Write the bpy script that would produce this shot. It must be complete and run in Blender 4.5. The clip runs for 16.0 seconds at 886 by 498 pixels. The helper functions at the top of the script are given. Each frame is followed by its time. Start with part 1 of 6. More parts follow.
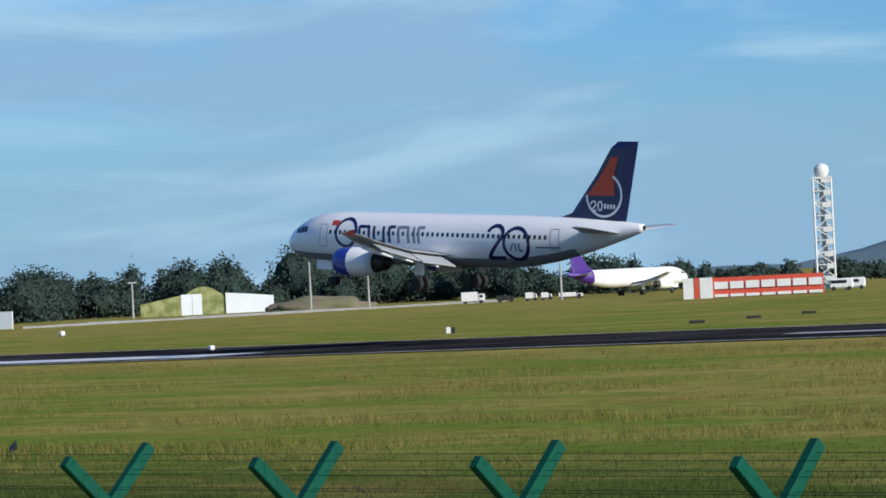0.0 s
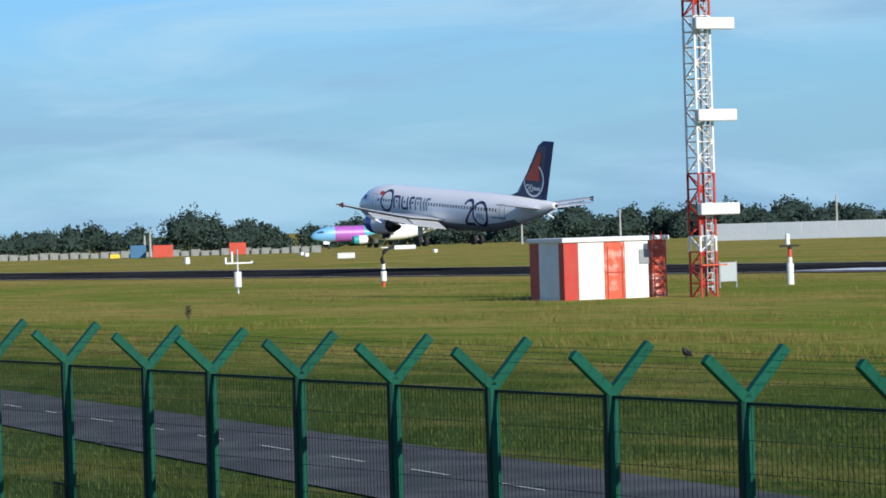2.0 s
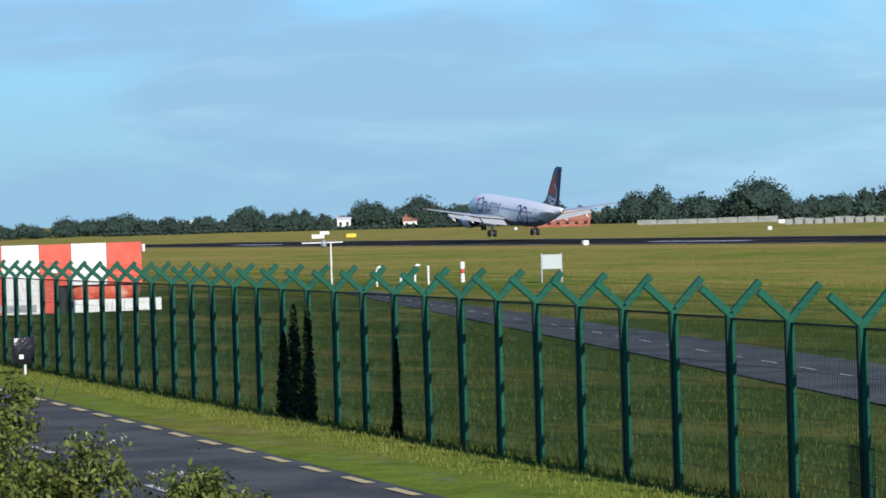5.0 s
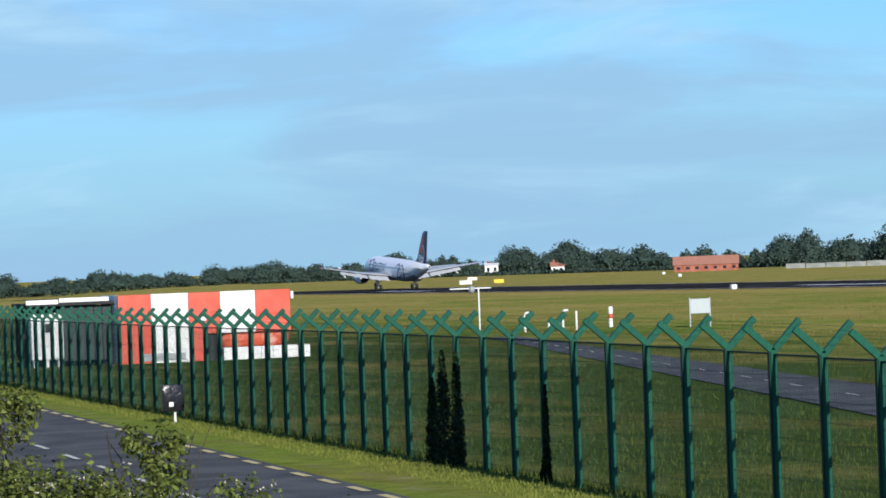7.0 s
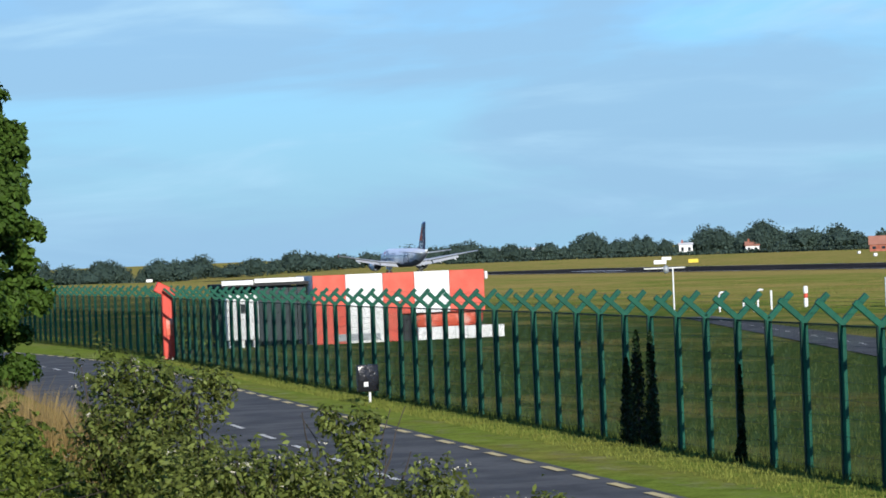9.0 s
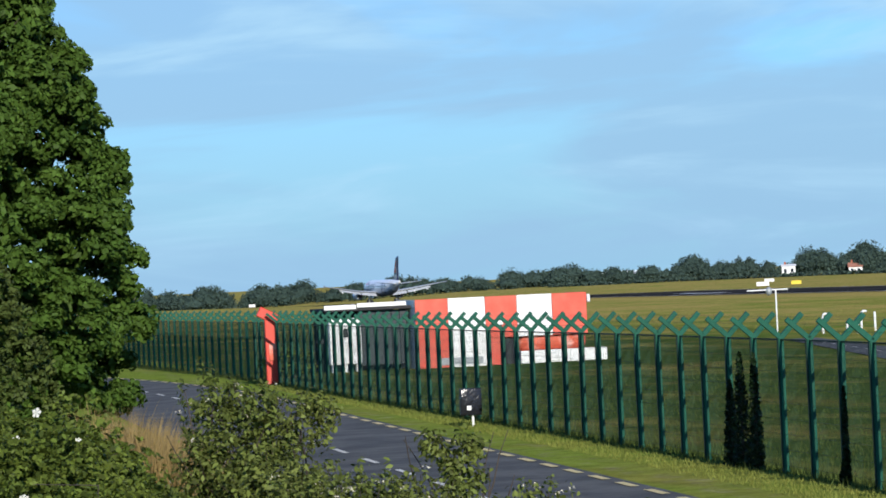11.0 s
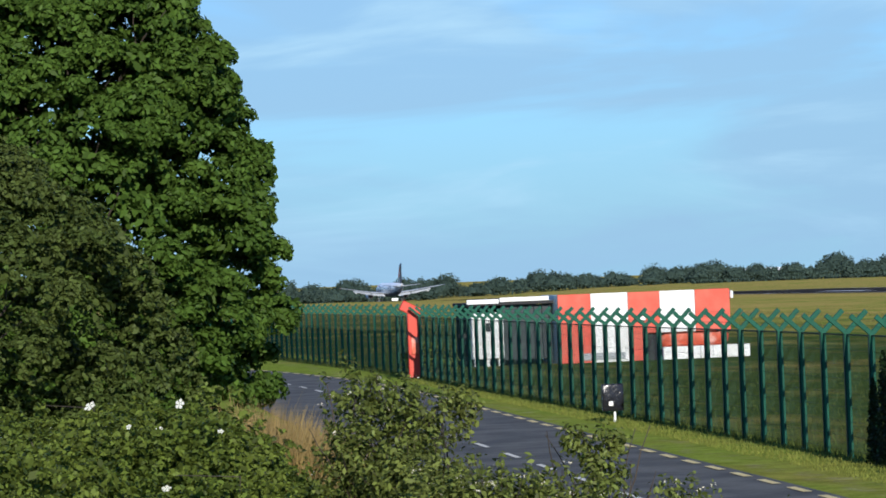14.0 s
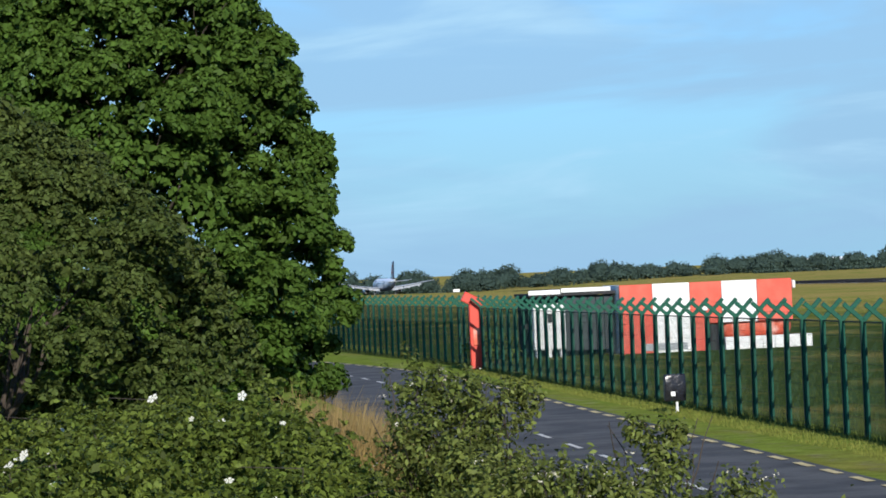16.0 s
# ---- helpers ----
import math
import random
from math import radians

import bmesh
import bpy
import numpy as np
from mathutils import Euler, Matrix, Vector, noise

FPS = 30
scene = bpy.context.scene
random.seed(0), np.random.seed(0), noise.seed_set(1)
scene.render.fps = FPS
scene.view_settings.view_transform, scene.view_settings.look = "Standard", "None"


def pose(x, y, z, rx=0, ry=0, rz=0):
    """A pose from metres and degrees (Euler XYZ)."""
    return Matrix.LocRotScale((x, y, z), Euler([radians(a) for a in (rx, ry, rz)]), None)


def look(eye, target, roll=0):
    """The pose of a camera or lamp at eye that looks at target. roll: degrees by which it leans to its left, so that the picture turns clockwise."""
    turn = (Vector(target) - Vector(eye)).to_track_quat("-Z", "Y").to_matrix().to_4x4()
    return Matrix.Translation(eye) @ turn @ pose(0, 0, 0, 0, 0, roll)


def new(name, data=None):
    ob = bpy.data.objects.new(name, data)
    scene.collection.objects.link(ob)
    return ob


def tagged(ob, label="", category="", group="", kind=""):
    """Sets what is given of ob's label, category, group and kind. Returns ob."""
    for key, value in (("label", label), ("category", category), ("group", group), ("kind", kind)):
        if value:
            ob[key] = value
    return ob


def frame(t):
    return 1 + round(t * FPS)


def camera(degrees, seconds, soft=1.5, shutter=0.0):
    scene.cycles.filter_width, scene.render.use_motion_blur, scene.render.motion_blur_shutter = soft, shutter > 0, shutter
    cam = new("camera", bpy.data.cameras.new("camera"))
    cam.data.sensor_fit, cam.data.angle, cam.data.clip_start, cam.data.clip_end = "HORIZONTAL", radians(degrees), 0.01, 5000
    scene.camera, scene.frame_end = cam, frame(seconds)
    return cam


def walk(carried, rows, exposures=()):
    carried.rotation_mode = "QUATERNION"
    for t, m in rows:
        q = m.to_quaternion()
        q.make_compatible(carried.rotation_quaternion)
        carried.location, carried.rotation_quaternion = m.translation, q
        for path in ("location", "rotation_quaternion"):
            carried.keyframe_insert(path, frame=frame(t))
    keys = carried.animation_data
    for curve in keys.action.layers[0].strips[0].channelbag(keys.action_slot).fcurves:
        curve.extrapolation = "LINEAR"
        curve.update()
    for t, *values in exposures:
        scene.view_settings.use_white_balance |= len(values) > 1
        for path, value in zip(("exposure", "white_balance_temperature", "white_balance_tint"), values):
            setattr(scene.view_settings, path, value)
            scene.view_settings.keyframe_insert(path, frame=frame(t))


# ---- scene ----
cam = camera(14.417, 16.0, soft=1.7)
EYE = 3.98
TURNS = [
    (0.0, -50.800, 0.542, 2.862), (0.5, -46.217, 0.490, 2.272), (1.0, -41.195, 0.594, 1.719),
    (1.5, -37.262, 0.673, 1.657), (2.0, -34.993, -0.389, 1.754), (2.4, -34.083, 0.322, 1.896),
    (2.5, -32.621, 0.925, 2.376), (3.0, -28.219, 1.333, 2.644), (3.5, -25.862, 0.022, 2.161),
    (4.0, -24.422, -0.385, 2.113), (4.5, -23.387, -0.637, 1.760), (5.0, -22.026, -0.599, 1.743),
    (5.2, -21.856, -0.600, 1.560), (7.3, -18.670, 0.395, 2.284), (7.5, -17.978, 0.419, 2.332),
    (8.0, -17.481, 0.276, 2.464), (8.5, -17.130, 0.030, 2.276), (9.0, -16.456, 0.024, 2.307),
    (9.5, -16.279, 0.191, 2.246), (10.0, -15.749, 0.454, 1.979), (10.2, -15.477, 0.645, 2.173),
    (12.5, -14.153, 0.240, 2.482), (13.0, -13.717, 0.408, 2.058), (13.5, -12.668, 0.480, 2.103),
    (14.0, -12.463, 0.493, 2.193), (14.5, -12.151, 0.463, 2.049), (15.0, -11.487, 0.483, 2.105),
    (15.5, -11.478, 0.526, 2.750), (16.0, -11.454, 0.387, 2.448),
]
walk(cam, [(t, pose(0, 0, EYE, 90 + pitch, 0, yaw) @ pose(0, 0, 0, 0, 0, -roll)) for t, yaw, pitch, roll in TURNS], exposures=((0.0, -0.12), (1.5, -0.04), (3.5, 0.03), (7.5, 0.14), (16.0, 0.16)))

# ---- light: clear morning sun low behind the viewer, thin layered cloud ----
SUN = Vector((-0.03, -1.0, 0.42)).normalized()


def make_world():
    w = bpy.data.worlds.new("sky")
    scene.world = w
    w.use_nodes = True
    n, l = w.node_tree.nodes, w.node_tree.links
    n.clear()
    sky = n.new("ShaderNodeTexSky")
    sky.sky_type, sky.sun_disc = "NISHITA", False
    sky.sun_elevation = math.asin(SUN.z)
    sky.sun_rotation = math.atan2(SUN.x, SUN.y)
    sky.air_density, sky.dust_density, sky.ozone_density = 1.0, 0.4, 3.0
    tc = n.new("ShaderNodeTexCoord")

    def layer(scale, detail, lo, hi, seed):
        mp = n.new("ShaderNodeMapping")
        mp.inputs["Scale"].default_value = scale
        mp.inputs["Location"].default_value = (seed, seed * 0.7, seed * 1.3)
        nz = n.new("ShaderNodeTexNoise")
        nz.inputs["Scale"].default_value, nz.inputs["Detail"].default_value = 1.0, detail
        nz.inputs["Roughness"].default_value, nz.inputs["Distortion"].default_value = 0.55, 0.6
        rp = n.new("ShaderNodeMapRange")
        rp.interpolation_type = "SMOOTHSTEP"
        rp.inputs["From Min"].default_value, rp.inputs["From Max"].default_value = lo, hi
        l.new(tc.outputs["Generated"], mp.inputs["Vector"])
        l.new(mp.outputs["Vector"], nz.inputs["Vector"])
        l.new(nz.outputs["Fac"], rp.inputs["Value"])
        return rp.outputs["Result"]

    def blend(a, b, fac, strength):
        m = n.new("ShaderNodeMath")
        m.operation = "MULTIPLY"
        m.inputs[1].default_value = strength
        l.new(fac, m.inputs[0])
        mx = n.new("ShaderNodeMix")
        mx.data_type = "RGBA"
        l.new(m.outputs[0], mx.inputs["Factor"])
        l.new(a, mx.inputs["A"])
        mx.inputs["B"].default_value = (*b, 1)
        return mx.outputs["Result"]

    tint = n.new("ShaderNodeMix")
    tint.data_type, tint.blend_type = "RGBA", "MULTIPLY"
    tint.inputs["Factor"].default_value = 1
    l.new(sky.outputs["Color"], tint.inputs["A"])
    tint.inputs["B"].default_value = (*SKY_TINT, 1)
    # layered cloud thins out towards the zenith
    up = n.new("ShaderNodeSeparateXYZ")
    l.new(tc.outputs["Generated"], up.inputs[0])
    low = n.new("ShaderNodeMapRange")
    low.interpolation_type = "SMOOTHSTEP"
    low.inputs["From Min"].default_value, low.inputs["From Max"].default_value = 0.32, 0.09
    l.new(up.outputs["Z"], low.inputs["Value"])

    def faded(v):
        m = n.new("ShaderNodeMath")
        m.operation = "MULTIPLY"
        l.new(v, m.inputs[0])
        l.new(low.outputs["Result"], m.inputs[1])
        return m.outputs[0]

    haze = n.new("ShaderNodeMapRange")
    haze.interpolation_type = "SMOOTHSTEP"
    haze.inputs["From Min"].default_value, haze.inputs["From Max"].default_value = 0.085, -0.01
    l.new(up.outputs["Z"], haze.inputs["Value"])
    c = blend(tint.outputs["Result"], HORIZON, haze.outputs["Result"], 0.8)
    c = blend(c, CLOUD_GREY, faded(layer((4.5, 4.5, 26), 5, 0.4, 0.58, 3.1)), 0.8)
    c = blend(c, CLOUD_WHITE, faded(layer((7, 7, 42), 6, 0.47, 0.7, 9.4)), 0.75)
    bg = n.new("ShaderNodeBackground")
    bg.inputs["Strength"].default_value = 0.10
    l.new(c, bg.inputs["Color"])
    out = n.new("ShaderNodeOutputWorld")
    l.new(bg.outputs[0], out.inputs["Surface"])


SKY_TINT = (0.48, 0.84, 1.36)
HORIZON = (2.95, 5.5, 7.7)
CLOUD_GREY = (2.98, 5.05, 7.3)
CLOUD_WHITE = (4.35, 6.95, 9.0)
make_world()
sun = new("sun", bpy.data.lights.new("sun", "SUN"))
sun.data.energy, sun.data.angle, sun.data.color = 5.0, radians(0.53), (1.0, 0.95, 0.86)
sun.matrix_world = look(SUN * 50, (0, 0, 0))


# ---- materials ----
def material(name, base, rough=0.6, metal=0.0, var=0.12, scale=3.0, bump=0.0, bump_scale=40.0, second=None, lo=0.4, hi=0.6, spec=0.5, obj_random=0.0, coat=0.0):
    """Principled surface with colour variation at two scales and fine relief; second: a colour mixed in by patches."""
    m = bpy.data.materials.new(name)
    m.use_nodes = True
    n, l = m.node_tree.nodes, m.node_tree.links
    p = n["Principled BSDF"]
    p.inputs["Roughness"].default_value, p.inputs["Metallic"].default_value = rough, metal
    p.inputs["Specular IOR Level"].default_value = spec
    p.inputs["Coat Weight"].default_value = coat
    geo = n.new("ShaderNodeNewGeometry")
    big = n.new("ShaderNodeTexNoise")
    big.inputs["Scale"].default_value, big.inputs["Detail"].default_value = scale, 4
    fine = n.new("ShaderNodeTexNoise")
    fine.inputs["Scale"].default_value, fine.inputs["Detail"].default_value = scale * 11, 3
    tex = n.new("ShaderNodeTexCoord")
    for t in (big, fine):
        l.new(tex.outputs["Object"], t.inputs["Vector"])
    mx = n.new("ShaderNodeMix")
    mx.data_type = "RGBA"
    mx.inputs["A"].default_value = (*base, 1)
    mx.inputs["B"].default_value = (*(second or base), 1)
    rp = n.new("ShaderNodeMapRange")
    rp.inputs["From Min"].default_value, rp.inputs["From Max"].default_value = lo, hi
    l.new(big.outputs["Fac"], rp.inputs["Value"])
    l.new(rp.outputs["Result"], mx.inputs["Factor"])
    add = n.new("ShaderNodeMath")
    add.operation = "ADD"
    l.new(big.outputs["Fac"], add.inputs[0])
    l.new(fine.outputs["Fac"], add.inputs[1])
    val = n.new("ShaderNodeMapRange")
    val.inputs["From Min"].default_value, val.inputs["From Max"].default_value = 0.6, 1.4
    val.inputs["To Min"].default_value, val.inputs["To Max"].default_value = 1 - var, 1 + var
    l.new(add.outputs[0], val.inputs["Value"])
    hsv = n.new("ShaderNodeHueSaturation")
    l.new(mx.outputs["Result"], hsv.inputs["Color"])
    last = val.outputs["Result"]
    if obj_random:
        info = n.new("ShaderNodeObjectInfo")
        r2 = n.new("ShaderNodeMapRange")
        r2.inputs["To Min"].default_value, r2.inputs["To Max"].default_value = 1 - obj_random, 1 + obj_random
        l.new(info.outputs["Random"], r2.inputs["Value"])
        mm = n.new("ShaderNodeMath")
        mm.operation = "MULTIPLY"
        l.new(last, mm.inputs[0])
        l.new(r2.outputs["Result"], mm.inputs[1])
        last = mm.outputs[0]
    l.new(last, hsv.inputs["Value"])
    l.new(hsv.outputs["Color"], p.inputs["Base Color"])
    if bump:
        nb = n.new("ShaderNodeTexNoise")
        nb.inputs["Scale"].default_value, nb.inputs["Detail"].default_value = bump_scale, 4
        l.new(tex.outputs["Object"], nb.inputs["Vector"])
        b = n.new("ShaderNodeBump")
        b.inputs["Strength"].default_value, b.inputs["Distance"].default_value = bump, 0.02
        l.new(nb.outputs["Fac"], b.inputs["Height"])
        l.new(b.outputs["Normal"], p.inputs["Normal"])
    return m


def leaf_material(name, base, second, var=0.35, trans=0.35, spec=0.2):
    """Leaves: colour varied leaf by leaf, light passing through."""
    m = bpy.data.materials.new(name)
    m.use_nodes = True
    n, l = m.node_tree.nodes, m.node_tree.links
    p = n["Principled BSDF"]
    p.inputs["Roughness"].default_value = 0.5
    p.inputs["Specular IOR Level"].default_value = spec
    geo = n.new("ShaderNodeNewGeometry")
    tex = n.new("ShaderNodeTexCoord")
    nz = n.new("ShaderNodeTexNoise")
    nz.inputs["Scale"].default_value, nz.inputs["Detail"].default_value = 0.9, 3
    l.new(tex.outputs["Object"], nz.inputs["Vector"])
    mix = n.new("ShaderNodeMix")
    mix.data_type = "RGBA"
    mix.inputs["A"].default_value, mix.inputs["B"].default_value = (*base, 1), (*second, 1)
    l.new(nz.outputs["Fac"], mix.inputs["Factor"])
    hsv = n.new("ShaderNodeHueSaturation")
    rp = n.new("ShaderNodeMapRange")
    rp.inputs["To Min"].default_value, rp.inputs["To Max"].default_value = 1 - var, 1 + var
    l.new(geo.outputs["Random Per Island"], rp.inputs["Value"])
    l.new(rp.outputs["Result"], hsv.inputs["Value"])
    l.new(mix.outputs["Result"], hsv.inputs["Color"])
    l.new(hsv.outputs["Color"], p.inputs["Base Color"])
    tr = n.new("ShaderNodeBsdfTranslucent")
    l.new(hsv.outputs["Color"], tr.inputs["Color"])
    ms = n.new("ShaderNodeMixShader")
    ms.inputs[0].default_value = trans
    out = n["Material Output"]
    l.new(p.outputs[0], ms.inputs[1])
    l.new(tr.outputs[0], ms.inputs[2])
    l.new(ms.outputs[0], out.inputs["Surface"])
    return m


def grass_ground():
    """Meadow: green mown bands, dry straw-coloured stretches, tufts and bare marks."""
    m = bpy.data.materials.new("meadow")
    m.use_nodes = True
    n, l = m.node_tree.nodes, m.node_tree.links
    p = n["Principled BSDF"]
    p.inputs["Roughness"].default_value = 0.9
    p.inputs["Specular IOR Level"].default_value = 0.0
    tex = n.new("ShaderNodeTexCoord")
    sep = n.new("ShaderNodeSeparateXYZ")
    l.new(tex.outputs["Object"], sep.inputs[0])

    def noise_tex(scale, detail, stretch=(1, 1, 1)):
        mp = n.new("ShaderNodeMapping")
        mp.inputs["Scale"].default_value = stretch
        l.new(tex.outputs["Object"], mp.inputs["Vector"])
        t = n.new("ShaderNodeTexNoise")
        t.inputs["Scale"].default_value, t.inputs["Detail"].default_value = scale, detail
        t.inputs["Roughness"].default_value = 0.6
        l.new(mp.outputs["Vector"], t.inputs["Vector"])
        return t.outputs["Fac"]

    def math2(op, a, b):
        k = n.new("ShaderNodeMath")
        k.operation = op
        for i, v in enumerate((a, b)):
            if isinstance(v, (int, float)):
                k.inputs[i].default_value = v
            else:
                l.new(v, k.inputs[i])
        return k.outputs[0]

    # how dry the sward is, across the strip: green by the fence, straw beyond, greener past the runway
    wob = math2("MULTIPLY", math2("SUBTRACT", noise_tex(0.012, 3), 0.5), 26.0)
    across = math2("ADD", sep.outputs["X"], wob)
    ramp = n.new("ShaderNodeValToRGB")
    e = ramp.color_ramp.elements
    e[0].position, e[0].color = 0.0, (0.2, 0.2, 0.2, 1)
    e[1].position, e[1].color = 1.0, (0.5, 0.5, 0.5, 1)
    for pos, v in ((0.06, 0.26), (0.08, 0.02), (0.12, 0.1), (0.16, 0.3), (0.2, 0.42), (0.24, 0.66), (0.29, 0.66), (0.335, 0.4), (0.39, 0.55), (0.44, 0.85), (0.52, 0.95), (0.56, 0.45), (0.8, 0.46)):
        k = e.new(pos)
        k.color = (v, v, v, 1)
    l.new(math2("DIVIDE", across, 380.0), ramp.inputs["Fac"])
    patch = math2("MULTIPLY", math2("SUBTRACT", noise_tex(0.06, 5, (1, 0.6, 1)), 0.5), 2.8)
    streak = math2("MULTIPLY", math2("SUBTRACT", noise_tex(0.33, 5, (1, 0.3, 1)), 0.5), 3.0)
    # the far end of the field has ripened more than the near end
    ripe = n.new("ShaderNodeMapRange")
    ripe.interpolation_type = "SMOOTHSTEP"
    ripe.inputs["From Min"].default_value, ripe.inputs["From Max"].default_value = 170.0, 480.0
    ripe.inputs["To Min"].default_value, ripe.inputs["To Max"].default_value = -0.14, 0.32
    l.new(sep.outputs["Y"], ripe.inputs["Value"])
    dry = math2("ADD", math2("ADD", ramp.outputs["Color"], ripe.outputs["Result"]), math2("ADD", patch, streak))
    dry = math2("MINIMUM", math2("MAXIMUM", dry, 0.0), 1.0)
    mix = n.new("ShaderNodeMix")
    mix.data_type = "RGBA"
    # rank unmown growth between the fence and the mown field
    line = math2("SUBTRACT", math2("SUBTRACT", sep.outputs["X"], math2("MULTIPLY", sep.outputs["Y"], 0.085)), 17.9)
    inside = n.new("ShaderNodeMapRange")
    inside.inputs["From Min"].default_value, inside.inputs["From Max"].default_value = 0.0, 0.6
    l.new(line, inside.inputs["Value"])
    mown = n.new("ShaderNodeMapRange")
    mown.interpolation_type = "SMOOTHSTEP"
    mown.inputs["From Min"].default_value, mown.inputs["From Max"].default_value = 52.0, 20.0
    l.new(math2("ADD", line, wob), mown.inputs["Value"])
    rank = n.new("ShaderNodeMix")
    rank.data_type = "RGBA"
    rank.inputs["A"].default_value = (0.172, 0.228, 0.036, 1)
    rank.inputs["B"].default_value = (0.056, 0.09, 0.024, 1)
    l.new(math2("MULTIPLY", inside.outputs["Result"], mown.outputs["Result"]), rank.inputs["Factor"])
    l.new(rank.outputs["Result"], mix.inputs["A"])
    calm = math2("MULTIPLY", dry, math2("ADD", 0.3, math2("MULTIPLY", inside.outputs["Result"], 0.7)))
    l.new(math2("MULTIPLY", calm, math2("SUBTRACT", 1.0, math2("MULTIPLY", mown.outputs["Result"], 0.3))), mix.inputs["Factor"])
    mix.inputs["B"].default_value = (0.365, 0.285, 0.085, 1)
    # rank darker tufts and rust-brown seeding stretches among the sward
    rust = n.new("ShaderNodeMapRange")
    rust.inputs["From Min"].default_value, rust.inputs["From Max"].default_value = 0.54, 0.72
    rust.inputs["To Max"].default_value = 0.5
    l.new(noise_tex(0.16, 5, (1, 0.45, 1)), rust.inputs["Value"])
    mix2 = n.new("ShaderNodeMix")
    mix2.data_type = "RGBA"
    l.new(rust.outputs["Result"], mix2.inputs["Factor"])
    l.new(mix.outputs["Result"], mix2.inputs["A"])
    mix2.inputs["B"].default_value = (0.27, 0.18, 0.06, 1)
    tuft = n.new("ShaderNodeMapRange")
    tuft.inputs["From Min"].default_value, tuft.inputs["From Max"].default_value = 0.52, 0.7
    tuft.inputs["To Max"].default_value = 0.45
    l.new(noise_tex(0.55, 4), tuft.inputs["Value"])
    mix3 = n.new("ShaderNodeMix")
    mix3.data_type = "RGBA"
    l.new(tuft.outputs["Result"], mix3.inputs["Factor"])
    l.new(mix2.outputs["Result"], mix3.inputs["A"])
    mix3.inputs["B"].default_value = (0.085, 0.115, 0.02, 1)
    # broken gravel and bare earth along the verge
    off = math2("ABSOLUTE", math2("ADD", line, 2.3), 0.0)
    bare = n.new("ShaderNodeMapRange")
    bare.inputs["From Min"].default_value, bare.inputs["From Max"].default_value = 0.5, 0.66
    bare.inputs["To Max"].default_value = 0.5
    l.new(math2("SUBTRACT", noise_tex(1.6, 6, (1, 0.55, 1)), math2("MULTIPLY", math2("MAXIMUM", math2("SUBTRACT", off, 0.35), 0.0), 0.4)), bare.inputs["Value"])
    mix4 = n.new("ShaderNodeMix")
    mix4.data_type = "RGBA"
    l.new(bare.outputs["Result"], mix4.inputs["Factor"])
    l.new(mix3.outputs["Result"], mix4.inputs["A"])
    mix4.inputs["B"].default_value = (0.26, 0.22, 0.15, 1)
    mix = mix4
    fine = math2("ADD", noise_tex(1.3, 6), noise_tex(9.0, 4))
    val = n.new("ShaderNodeMapRange")
    val.inputs["From Min"].default_value, val.inputs["From Max"].default_value = 0.6, 1.4
    val.inputs["To Min"].default_value, val.inputs["To Max"].default_value = 0.55, 1.45
    l.new(fine, val.inputs["Value"])
    hsv = n.new("ShaderNodeHueSaturation")
    l.new(val.outputs["Result"], hsv.inputs["Value"])
    l.new(mix.outputs["Result"], hsv.inputs["Color"])
    l.new(hsv.outputs["Color"], p.inputs["Base Color"])
    b = n.new("ShaderNodeBump")
    b.inputs["Strength"].default_value, b.inputs["Distance"].default_value = 0.55, 0.12
    l.new(noise_tex(4.0, 6), b.inputs["Height"])
    l.new(b.outputs["Normal"], p.inputs["Normal"])
    return m


M_GRASS = grass_ground()
M_RUNWAY = material("runway_asphalt", (0.024, 0.024, 0.026), 0.95, spec=0.0, var=0.25, scale=0.08, bump=0.3, second=(0.06, 0.058, 0.056), lo=0.45, hi=0.75)
M_ROAD = material("road_asphalt", (0.084, 0.088, 0.09), 0.9, spec=0.03, var=0.22, scale=0.6, bump=0.3, bump_scale=60, second=(0.112, 0.114, 0.112))
M_ROADPAINT = material("worn_road_paint", (0.62, 0.6, 0.52), 0.7, var=0.2, scale=5)
M_YELLOWPAINT = material("worn_yellow_road_paint", (0.62, 0.5, 0.22), 0.7, var=0.2, scale=5)
M_FENCE = material("green_coated_steel", (0.003, 0.085, 0.048), 0.5, spec=0.2, var=0.15, scale=2, second=(0.004, 0.07, 0.042), bump=0.05, obj_random=0.1)
M_FENCEWIRE = material("green_coated_wire", (0.004, 0.028, 0.02), 0.6, spec=0.2, var=0.1)
M_RED = material("signal_red_paint", (0.62, 0.07, 0.035), 0.5, var=0.14, scale=1.2, second=(0.55, 0.09, 0.05), bump=0.05)
M_WHITE = material("white_paint", (0.78, 0.78, 0.76), 0.5, var=0.06, scale=1.1, second=(0.7, 0.7, 0.67), bump=0.05)
M_GREY = material("grey_steel", (0.3, 0.32, 0.33), 0.5, 0.3, var=0.12, scale=2)
M_DARK = material("dark_rubber", (0.02, 0.02, 0.022), 0.8, var=0.2, scale=4)
M_STEEL = material("galvanised_steel", (0.45, 0.47, 0.48), 0.45, 0.6, var=0.12, scale=3)
M_CONCRETE = material("weathered_concrete", (0.42, 0.42, 0.4), 0.85, var=0.15, scale=0.4, second=(0.34, 0.34, 0.33), bump=0.2)


# ---- helpers for building ----
def thing(name, label="", category="", group="", kind="", at=(0, 0, 0), rz=0):
    ob = new(name)
    ob.matrix_basis = pose(*at, 0, 0, rz)
    return tagged(ob, label, category, group, kind)


def smooth(me, on=True):
    me.polygons.foreach_set("use_smooth", [on] * len(me.polygons))


